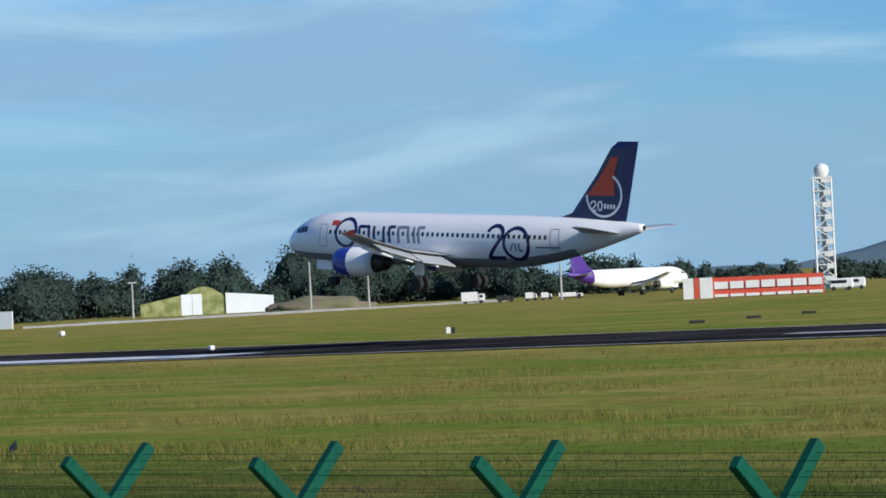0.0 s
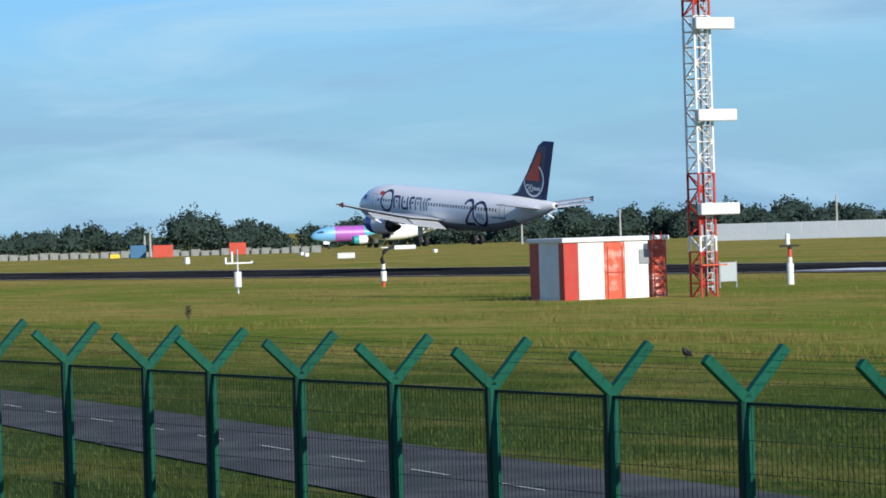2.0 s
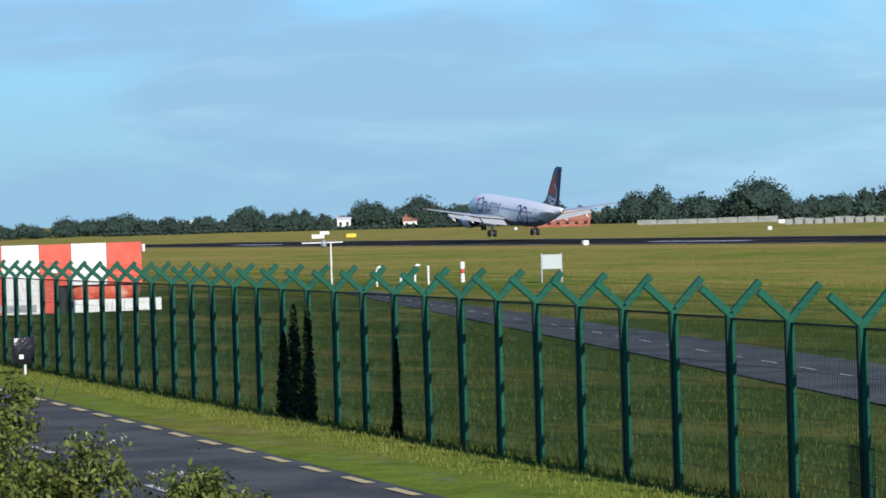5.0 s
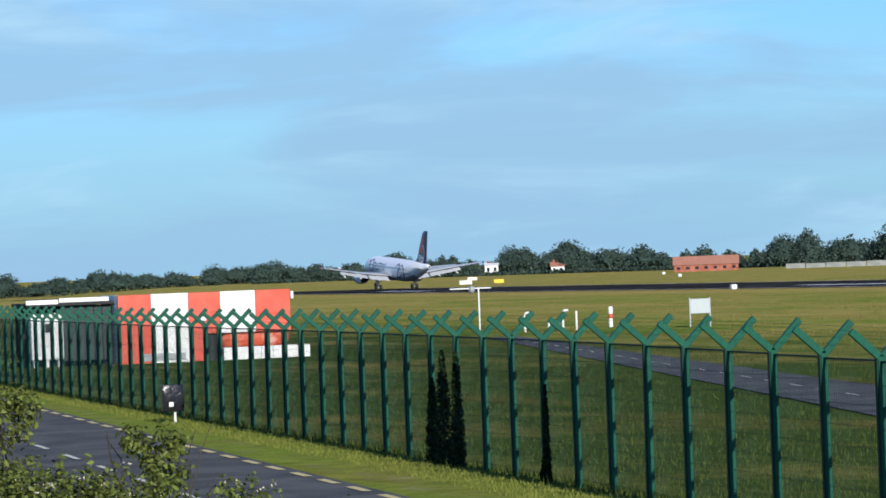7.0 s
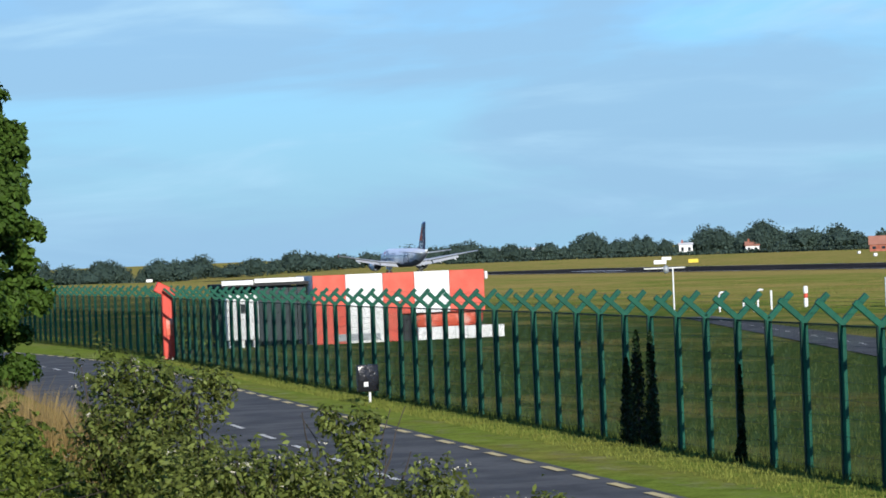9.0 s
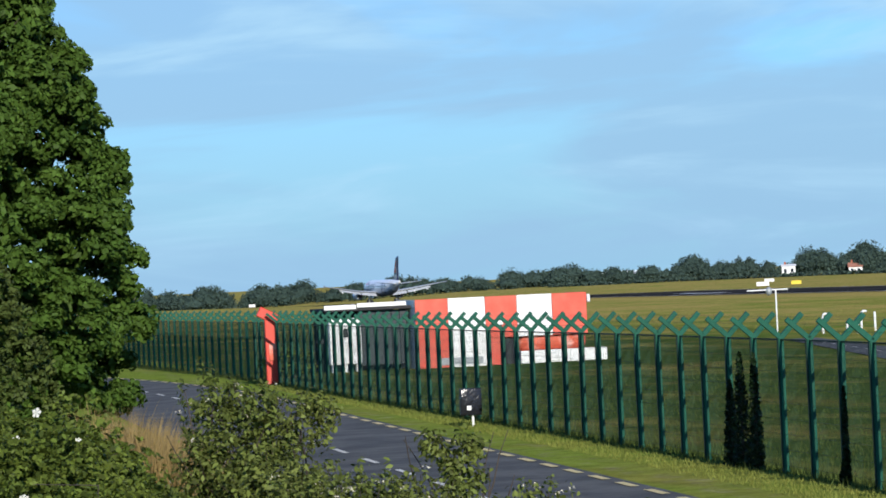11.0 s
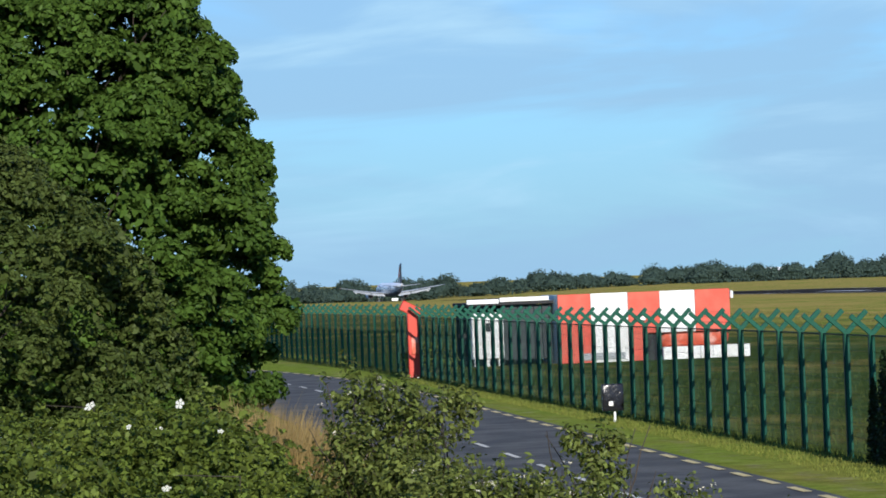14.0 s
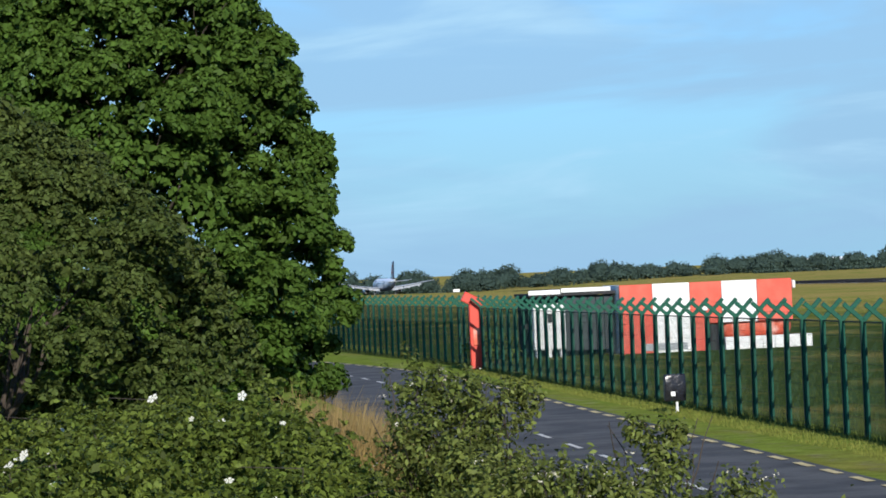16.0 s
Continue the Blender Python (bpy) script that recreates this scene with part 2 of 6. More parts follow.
def mesh_from(bm, name, mat, soft=False):
    me = bpy.data.meshes.new(name)
    bm.normal_update()
    bm.to_mesh(me)
    bm.free()
    for m in (mat if isinstance(mat, (list, tuple)) else [mat]):
        me.materials.append(m)
    if soft:
        smooth(me)
    return me


def part(name, bm, mat, parent=None, label="", soft=False, at=None):
    me = bm if isinstance(bm, bpy.types.Mesh) else mesh_from(bm, name, mat, soft)
    ob = new(name, me)
    ob.parent = parent
    if at is not None:
        ob.matrix_basis = at
    if label:
        ob["label"] = label
    return ob


def box(bm, x0, y0, z0, x1, y1, z1, mi=0, m=None):
    vs = [bm.verts.new((x, y, z)) for z in (z0, z1) for y in (y0, y1) for x in (x0, x1)]
    if m is not None:
        for v in vs:
            v.co = m @ v.co
    for f in ((0, 2, 3, 1), (4, 5, 7, 6), (0, 1, 5, 4), (2, 6, 7, 3), (0, 4, 6, 2), (1, 3, 7, 5)):
        bm.faces.new([vs[i] for i in f]).material_index = mi
    return vs


def bevel_box(x0, y0, z0, x1, y1, z1, b=0.02, m=None):
    bm = bmesh.new()
    box(bm, x0, y0, z0, x1, y1, z1, 0, m)
    bmesh.ops.bevel(bm, geom=list(bm.edges), offset=b, segments=1, affect="EDGES")
    return bm


def tube(bm, pts, radii, seg=10, cap=True):
    """A round bar through the points, tapering by radii."""
    rings = []
    pts = [Vector(p) for p in pts]
    for i, p in enumerate(pts):
        d = (pts[min(i + 1, len(pts) - 1)] - pts[max(i - 1, 0)]).normalized()
        a = d.cross(Vector((0, 0, 1)) if abs(d.z) < 0.9 else Vector((1, 0, 0))).normalized()
        b = d.cross(a)
        r = radii[i] if isinstance(radii, (list, tuple)) else radii
        rings.append([bm.verts.new(p + r * (math.cos(2 * math.pi * k / seg) * a + math.sin(2 * math.pi * k / seg) * b)) for k in range(seg)])
    for r0, r1 in zip(rings, rings[1:]):
        for k in range(seg):
            bm.faces.new((r0[k], r0[(k + 1) % seg], r1[(k + 1) % seg], r1[k]))
    if cap:
        bm.faces.new(list(reversed(rings[0])))
        bm.faces.new(rings[-1])
    return rings


def cyl(x, y, z0, z1, r, seg=12):
    bm = bmesh.new()
    tube(bm, [(x, y, z0), (x, y, z1)], r, seg)
    return bm


def quads(name, co, mat, k=4):
    """A mesh of loose k-cornered faces from an (n*k, 3) array."""
    me = bpy.data.meshes.new(name)
    c = len(co) // k
    me.vertices.add(len(co))
    me.vertices.foreach_set("co", np.asarray(co, dtype=np.float32).ravel())
    me.loops.add(len(co))
    me.loops.foreach_set("vertex_index", np.arange(len(co), dtype=np.int32))
    me.polygons.add(c)
    me.polygons.foreach_set("loop_start", np.arange(0, len(co), k, dtype=np.int32))
    me.materials.append(mat)
    me.update(calc_edges=True)
    me.validate()
    return me


def sstep(v):
    v = min(1.0, max(0.0, v))
    return v * v * (3 - 2 * v)


# ---- ground ----
RUNWAY_DROP = -1.12


def road_right(y):
    bend = max(0.0, y - 120.0)
    return 13.3 + 0.102 * y - 0.0017 * bend * bend


def ground_z(x, y):
    z = RUNWAY_DROP * sstep((x - 130.0) / 62.0)
    if y > 700:
        z -= 0.004 * (min(y, 1020) - 700) * (1 - sstep((x - 280.0) / 150.0))
        z -= 0.006 * max(0, min(y, 1500) - 1020) * sstep((x - 100.0) / 70.0) * (1 - sstep((x - 280.0) / 80.0))
    d = road_right(min(y, 140)) - 6.6 - x
    if -60 < y < 130 and d > 0:
        z += 2.4 * sstep(d / 6.5) * (1 - 0.62 * sstep((y - 34) / 30)) * (1 - sstep((y - 95) / 35)) * (1 - sstep((-y - 25) / 35))
    return z


def build_ground():
    angles = [radians(a) for a in list(np.arange(-12, 66, 0.6)) + list(np.arange(66, 348, 3.0))]
    radii = [0.0] + [1.5 * 1.062 ** i for i in range(137)]
    bm = bmesh.new()
    centre = bm.verts.new((0, 0, ground_z(0, 0)))
    rings = []
    for r in radii[1:]:
        rings.append([bm.verts.new((r * math.sin(a), r * math.cos(a), ground_z(r * math.sin(a), r * math.cos(a)))) for a in angles])
    k = len(angles)
    for i in range(k):
        bm.faces.new((centre, rings[0][(i + 1) % k], rings[0][i]))
    for r0, r1 in zip(rings, rings[1:]):
        for i in range(k):
            bm.faces.new((r0[i], r0[(i + 1) % k], r1[(i + 1) % k], r1[i]))
    ob = part("ground", bm, M_GRASS, None, soft=True)
    tagged(ob, "airfield meadow, green near the fence and straw-coloured by the runway", "grass", kind="structure")


def strip(name, left, right, ys, lift, mat, label, category, parent=None):
    """A ribbon between two lines x(y), laid on the ground."""
    bm = bmesh.new()
    rows = []
    for y in ys:
        a, b = left(y), right(y)
        rows.append([bm.verts.new((a + (b - a) * k / 4, y, ground_z(a + (b - a) * k / 4, y) + lift)) for k in range(5)])
    for r0, r1 in zip(rows, rows[1:]):
        for k in range(4):
            bm.faces.new((r0[k], r0[k + 1], r1[k + 1], r1[k]))
    ob = part(name, bm, mat, parent)
    if not parent:
        tagged(ob, label, category, kind="structure")
    return ob


def mark(parent, corners, lift, mat, name):
    bm = bmesh.new()
    bm.faces.new([bm.verts.new((x, y, ground_z(x, y) + lift)) for x, y in corners])
    return part(name, bm, mat, parent)


build_ground()
RW_L, RW_R = 199.5, 241.0
ys = list(range(-400, 1800, 20))
runway = strip("runway", lambda y: RW_L, lambda y: RW_R, ys, 0.06, M_RUNWAY, "dark asphalt runway with worn white markings", "runway")
strip("edge_line", lambda y: RW_L + 1.2, lambda y: RW_L + 2.1, ys, 0.075, M_ROADPAINT, "", "", runway)
strip("edge_line", lambda y: RW_R - 2.1, lambda y: RW_R - 1.2, ys, 0.075, M_ROADPAINT, "", "", runway)
for y0, y1, xa, xb in ((193, 239, 205.0, 213.5), (420, 450, 212.6, 215.6), (609, 635, 212.6, 215.6), (108, 143, 214, 216.5), (760, 785, 212.6, 215.6)):
    mark(runway, ((xa, y0), (xb, y0), (xb, y1), (xa, y1)), 0.08, M_WHITE, "touchdown_bar")

# perimeter track inside the fence
pys = list(range(-10, 172, 4))
track = strip("perimeter_road", lambda y: 17.0 + 0.27 * y, lambda y: 23.0 + 0.245 * y, pys, 0.03, M_ROAD, "dark asphalt perimeter track inside the fence", "road")
for i in range(40):
    y0 = 14 + 3.9 * i
    mark(track, [(20.0 + 0.257 * y + d, y) for y, d in ((y0, -0.035), (y0, 0.035), (y0 + 1.7, 0.035), (y0 + 1.7, -0.035))], 0.045, M_ROADPAINT, "dash")

# public road outside the fence
rys = list(np.arange(-40, 226, 3.0))
road = strip("road", lambda y: road_right(y) - 6.2, lambda y: road_right(y) + 0.25, rys, 0.03, M_ROAD, "grey asphalt country road with dashed edge lines", "road")
for i in range(70):
    y0 = 20 + 2.55 * i
    mark(road, [(road_right(y) + d, y) for y, d in ((y0, -0.12), (y0, 0.06), (y0 + 1.45, 0.06), (y0 + 1.45, -0.12))], 0.045, M_YELLOWPAINT, "edge_dash")
for i in range(40):
    y0 = 22 + 5.2 * i
    mark(road, [(road_right(y) + d, y) for y, d in ((y0, -3.05), (y0, -2.92), (y0 + 2.2, -2.92), (y0 + 2.2, -3.05))], 0.045, M_ROADPAINT, "centre_dash")


# ---- boundary fence ----
POST_Y = [2.0, 4.1, 6.2, 8.3, 10.45, 12.65, 14.9, 17.1, 19.27, 21.42, 23.6, 25.78, 27.87, 29.86, 31.98, 34.09, 35.77, 38.02, 40.33, 42.4, 44.48]
POST_Y += [46.53 + 1.985 * i for i in range(87)]


def fence_x(y):
    return 17.7 + 0.085 * y - 0.045 * max(0.0, y - 146) - 0.003 * max(0.0, y - 188) ** 2


def fence_up(y):
    """The fence follows a slight rise of the ground."""
    return -0.06 + 0.19 * sstep((y - 24) / 34) - 0.04 * sstep((y - 70) / 30)


def post_meshes():
    body = bevel_box(-0.052, -0.04, -0.15, 0.052, 0.04, 2.46, 0.008)
    body = mesh_from(body, "post_body", M_FENCE)
    # added dark bar standing in for the shadow down the post's left edge
    shade_bar = mesh_from(bevel_box(-0.078, -0.036, -0.1, -0.053, 0.036, 2.42, 0.004), "clamp_bar", M_FENCEWIRE)
    arms = []
    for s in (-1, 1):
        bm = bmesh.new()
        m = Matrix.Translation((0, 0, 2.43)) @ Matrix.Rotation(radians(-48 if s < 0 else 44), 4, "Y")
        box(bm, -0.05, -0.038, -0.01, 0.05, 0.038, 0.57 if s < 0 else 0.62, 0, m)
        bmesh.ops.bevel(bm, geom=list(bm.edges), offset=0.006, segments=1, affect="EDGES")
        arms.append(mesh_from(bm, "arm", M_FENCE))
    return body, arms, shade_bar


def panel_mesh(length):
    """Welded mesh between two posts, along +y from 0 to length."""
    bm = bmesh.new()
    k = int(length / 0.07)
    for i in range(1, k):
        y = i * length / k
        box(bm, -0.002, y - 0.002, -0.02, 0.002, y + 0.002, 2.4)
    for i in range(9):
        z = 0.02 + i * 0.294
        box(bm, -0.0035, 0, z - 0.0025, 0.0035, length, z + 0.0025)
    return mesh_from(bm, "mesh_panel", M_FENCEWIRE)


def build_fence():
    root = thing("boundary_fence", "green coated steel security fence with forked barbed-wire arms", "fence", kind="structure")
    body, arms, shade_bar = post_meshes()
    short, near = panel_mesh(2.0), panel_mesh(2.15)
    for i, y in enumerate(POST_Y):
        x = fence_x(y)
        up = fence_up(y)
        ny = POST_Y[i + 1] if i + 1 < len(POST_Y) else y + 1.985
        nx = fence_x(ny)
        turn = math.degrees(math.atan2(-(nx - x), ny - y))
        post = part("post", body, None, root, at=pose(x, y, up, random.uniform(-0.5, 0.5), random.uniform(-0.5, 0.5), turn))
        for a in arms:
            part("arm", a, None, post)
        part("clamp_bar", shade_bar, None, post)
        gap = math.hypot(nx - x, ny - y)
        me = near if gap > 2.05 else short
        pn = part("mesh_panel", me, None, root, at=pose(x, y, up, 0, 0, turn) @ Matrix.Diagonal((1, gap / (2.15 if me is near else 2.0), 1, 1)))
        bm = bmesh.new()
        box(bm, -0.02, 0, 2.385, 0.02, gap, 2.412)
        part("top_rail", bm, M_FENCEWIRE, root, at=pose(x, y, up, 0, 0, turn))
    # finer patches of mesh tied on at the foot of two posts
    for y, wide, high in ((38.02, 0.42, 0.95), (35.77, 0.42, 0.85)):
        bm = bmesh.new()
        for i in range(int(2 * wide / 0.026)):
            yy = -wide + 0.026 * i
            box(bm, -0.011, yy - 0.002, 0.0, -0.007, yy + 0.002, high)
        for z in (0.05, high * 0.5, high - 0.02):
            box(bm, -0.016, -wide, z - 0.008, -0.0125, wide, z + 0.008)
        part("mesh_patch", bm, M_FENCEWIRE, root, "dark fine mesh patch tied to the fence foot", at=pose(fence_x(y) - 0.08, y, 0, 0, 0, -4.9))
    # barbed wire on the arms
    for s in (-1, 1):
        for h in (0.16, 0.34, 0.5):
            bm = bmesh.new()
            o = s * h * math.sin(radians(46))
            tube(bm, [(fence_x(y) + o, y, 2.43 + fence_up(y) + h * math.cos(radians(46)) + 0.035) for y in POST_Y], 0.0022, 4)
            part("barbed_wire", bm, M_FENCEWIRE, root)


build_fence()


# ---- aircraft ----
M_FUSE = material("white_aircraft_paint", (0.94, 0.94, 0.92), 0.3, var=0.03, scale=0.5, coat=0.3)
M_NAVY = material("navy_aircraft_paint", (0.012, 0.018, 0.085), 0.3, var=0.08, scale=0.6, coat=0.3)
M_BLUE = material("royal_blue_paint", (0.02, 0.06, 0.36), 0.35, var=0.08, scale=0.8, coat=0.3)
M_ORANGE = material("orange_red_paint", (0.6, 0.07, 0.03), 0.4, var=0.06, scale=0.8)
M_LOGOGREY = material("logo_grey_paint", (0.22, 0.25, 0.3), 0.4, var=0.06)
M_GLASS = material("dark_cabin_glass", (0.015, 0.02, 0.03), 0.12, var=0.1)
M_ALU = material("grey_wing_alloy", (0.5, 0.52, 0.54), 0.38, 0.25, var=0.07, scale=0.8)
M_HOT = material("exhaust_metal", (0.06, 0.055, 0.05), 0.5, 0.7, var=0.2)
M_PURPLE = material("purple_aircraft_paint", (0.07, 0.025, 0.22), 0.4, var=0.1)
M_TURQ = material("turquoise_aircraft_paint", (0.04, 0.38, 0.4), 0.4, var=0.15, scale=0.4)
M_SKYBLUE = material("pale_blue_aircraft_paint", (0.18, 0.45, 0.72), 0.4, var=0.15, scale=0.3)
M_MAGENTA = material("magenta_aircraft_paint", (0.42, 0.12, 0.45), 0.4, var=0.2, scale=0.3)

# stations along the fuselage: distance from the nose, radius, centre height
STATIONS = ((0.0, 0.06, -0.62), (0.25, 0.5, -0.58), (0.8, 0.92, -0.48), (1.6, 1.28, -0.36), (2.6, 1.6, -0.2), (3.8, 1.84, -0.08), (5.2, 1.97, -0.01), (6.6, 2.02, 0.0),
            (12.0, 2.02, 0.0), (18.0, 2.02, 0.0), (23.5, 2.02, 0.0), (26.5, 1.92, 0.1), (29.0, 1.7, 0.3), (31.5, 1.38, 0.58), (34.0, 0.98, 0.9), (36.0, 0.62, 1.17), (37.2, 0.36, 1.34), (37.57, 0.24, 1.38))
NOSE, AXIS, TALL = 17.71, 4.13, 1.085


def fuse_at(s):
    for a, b in zip(STATIONS, STATIONS[1:]):
        if s <= b[0]:
            k = (s - a[0]) / (b[0] - a[0])
            return a[1] + k * (b[1] - a[1]), a[2] + k * (b[2] - a[2])
    return STATIONS[-1][1:]


def on_skin(s, h, side, off=0.012):
    """A point on the fuselage's skin, h above its axis."""
    r, zc = fuse_at(s)
    k = max(-0.98, min(0.98, (h - zc) / (r * TALL)))
    c = math.sqrt(1 - k * k)
    return Vector((side * (r * 0.975 * c + off * c), NOSE - s, AXIS + h + off * k))


def skin_stroke(bm, pts, width, side):
    """A painted stroke of that width along points (s, h) on the skin."""
    fine = []
    for (a0, b0), (a1, b1) in zip(pts, pts[1:]):
        k = max(1, int(math.hypot(a1 - a0, b1 - b0) / 0.15))
        fine += [(a0 + (a1 - a0) * i / k, b0 + (b1 - b0) * i / k) for i in range(k)]
    fine.append(pts[-1])
    prev = None
    for i, (s, h) in enumerate(fine):
        p, q = fine[max(0, i - 1)], fine[min(len(fine) - 1, i + 1)]
        d = Vector((q[0] - p[0], q[1] - p[1]))
        d = d.normalized() if d.length > 1e-6 else Vector((1, 0))
        nx, ny = -d.y * width / 2, d.x * width / 2
        cur = [bm.verts.new(on_skin(s + nx * k, h + ny * k, side)) for k in (-1, 0, 1)]
        if prev:
            for j in range(2):
                bm.faces.new((prev[j], prev[j + 1], cur[j + 1], cur[j]))
        prev = cur


def arc(cs, ch, rs, rh, a0, a1, k=28):
    return [(cs + rs * math.cos(radians(a0 + (a1 - a0) * i / k)), ch + rh * math.sin(radians(a0 + (a1 - a0) * i / k))) for i in range(k + 1)]


def wing_panel(sections):
    """A lofted lifting surface from sections (x, s_leading, chord, z, thickness)."""
    bm = bmesh.new()
    prof = ((0.0, 0.0), (0.05, 0.55), (0.2, 0.95), (0.4, 1.0), (0.7, 0.6), (1.0, 0.06))
    rings = []
    for x, s, c, z, t in sections:
        up = [(k, v) for k, v in prof]
        lo = [(k, -v * 0.6) for k, v in reversed(prof[1:])]
        rings.append([bm.verts.new((x, NOSE - s - k * c, AXIS + z + v * t / 2)) for k, v in up + lo])
    m = len(rings[0])
    for a, b in zip(rings, rings[1:]):
        for i in range(m):
            bm.faces.new((a[i], a[(i + 1) % m], b[(i + 1) % m], b[i]))
    bm.faces.new(rings[-1])
    bm.faces.new(list(reversed(rings[0])))
    bmesh.ops.recalc_face_normals(bm, faces=bm.faces)
    return bm


def fin_mesh(outline, half):
    """The fin: an outline of (s, z) given thickness, thin at its rim."""
    bm = bmesh.new()
    cs = sum(p[0] for p in outline) / len(outline)
    cz = sum(p[1] for p in outline) / len(outline)
    rim = [bm.verts.new((0, NOSE - s, AXIS + z)) for s, z in outline]
    for side in (-1, 1):
        inner = [bm.verts.new((side * half, NOSE - (s + (cs - s) * 0.28), AXIS + z + (cz - z) * 0.12)) for s, z in outline]
        k = len(outline)
        for i in range(k):
            bm.faces.new((rim[i], rim[(i + 1) % k], inner[(i + 1) % k], inner[i]))
        bm.faces.new(inner)
    bmesh.ops.recalc_face_normals(bm, faces=bm.faces)
    return bm


def fuselage_mesh(belly=None, bands=None):
    bm = bmesh.new()
    seg = 36
    rings = []
    stations = []
    for a, b in zip(STATIONS, STATIONS[1:]):
        k = max(1, int((b[0] - a[0]) / 1.0))
        stations += [a[0] + (b[0] - a[0]) * i / k for i in range(k)]
    stations.append(STATIONS[-1][0])
    for s in stations:
        r, zc = fuse_at(s)
        rings.append([bm.verts.new((r * 0.975 * math.sin(2 * math.pi * i / seg), NOSE - s, AXIS + zc + r * TALL * math.cos(2 * math.pi * i / seg))) for i in range(seg)])
    for j, (a, b) in enumerate(zip(rings, rings[1:])):
        for i in range(seg):
            f = bm.faces.new((a[i], b[i], b[(i + 1) % seg], a[(i + 1) % seg]))
            if bands:
                f.material_index = bands(stations[j])
            elif belly and 13 <= i <= 22 and stations[j] < 31:
                f.material_index = 1
    bm.faces.new(rings[0])
    bm.faces.new(list(reversed(rings[-1])))
    bmesh.ops.recalc_face_normals(bm, faces=bm.faces)
    return bm


def wheel(bm, x, y, z, r, w):
    tube(bm, [(x - w / 2, y, z), (x - w / 2 + 0.06, y, z), (x + w / 2 - 0.06, y, z), (x + w / 2, y, z)], [r * 0.86, r, r, r * 0.86], 20)


def engine_parts(root, side, front, rear):
    x, z = side * 5.75, AXIS - 1.78
    def shell(prof, name, mat, label=""):
        bm = bmesh.new()
        seg = 28
        rings = [[bm.verts.new((x + r * math.sin(2 * math.pi * i / seg), NOSE - s, z + r * math.cos(2 * math.pi * i / seg))) for i in range(seg)] for s, r in prof]
        for a, b in zip(rings, rings[1:]):
            for i in range(seg):
                bm.faces.new((a[i], b[i], b[(i + 1) % seg], a[(i + 1) % seg]))
        bmesh.ops.recalc_face_normals(bm, faces=bm.faces)
        return part(name, bm, mat, root, label, True)
    eng = shell([(11.5, 0.88), (10.72, 0.9), (10.6, 0.98), (10.7, 1.06), (11.2, 1.17), (12.2, 1.22)], "engine_inlet", front, "blue engine inlet cowl")
    shell([(12.2, 1.22), (13.0, 1.2), (14.0, 1.1), (14.75, 0.96), (14.7, 0.9), (14.2, 0.88)], "engine_cowl", rear)
    shell([(13.9, 0.86), (14.9, 0.78), (15.7, 0.62), (15.75, 0.5), (15.3, 0.5)], "exhaust_nozzle", M_HOT, "dark metal exhaust nozzle")
    shell([(15.2, 0.44), (15.9, 0.3), (16.5, 0.04)], "exhaust_cone", M_HOT)
    bm = bmesh.new()
    tube(bm, [(x, NOSE - 11.48, z), (x, NOSE - 11.5, z)], 0.87, 24)
    part("fan", bm, M_HOT, root)
    bm = bmesh.new()
    tube(bm, [(x, NOSE - 10.95, z), (x, NOSE - 11.45, z)], [0.03, 0.3], 16)
    part("spinner", bm, M_GREY, root)
    bm = bmesh.new()
    box(bm, x - 0.2, NOSE - 16.2, z + 0.75, x + 0.2, NOSE - 12.6, AXIS - 0.62)
    part("pylon", bm, M_FUSE, root)


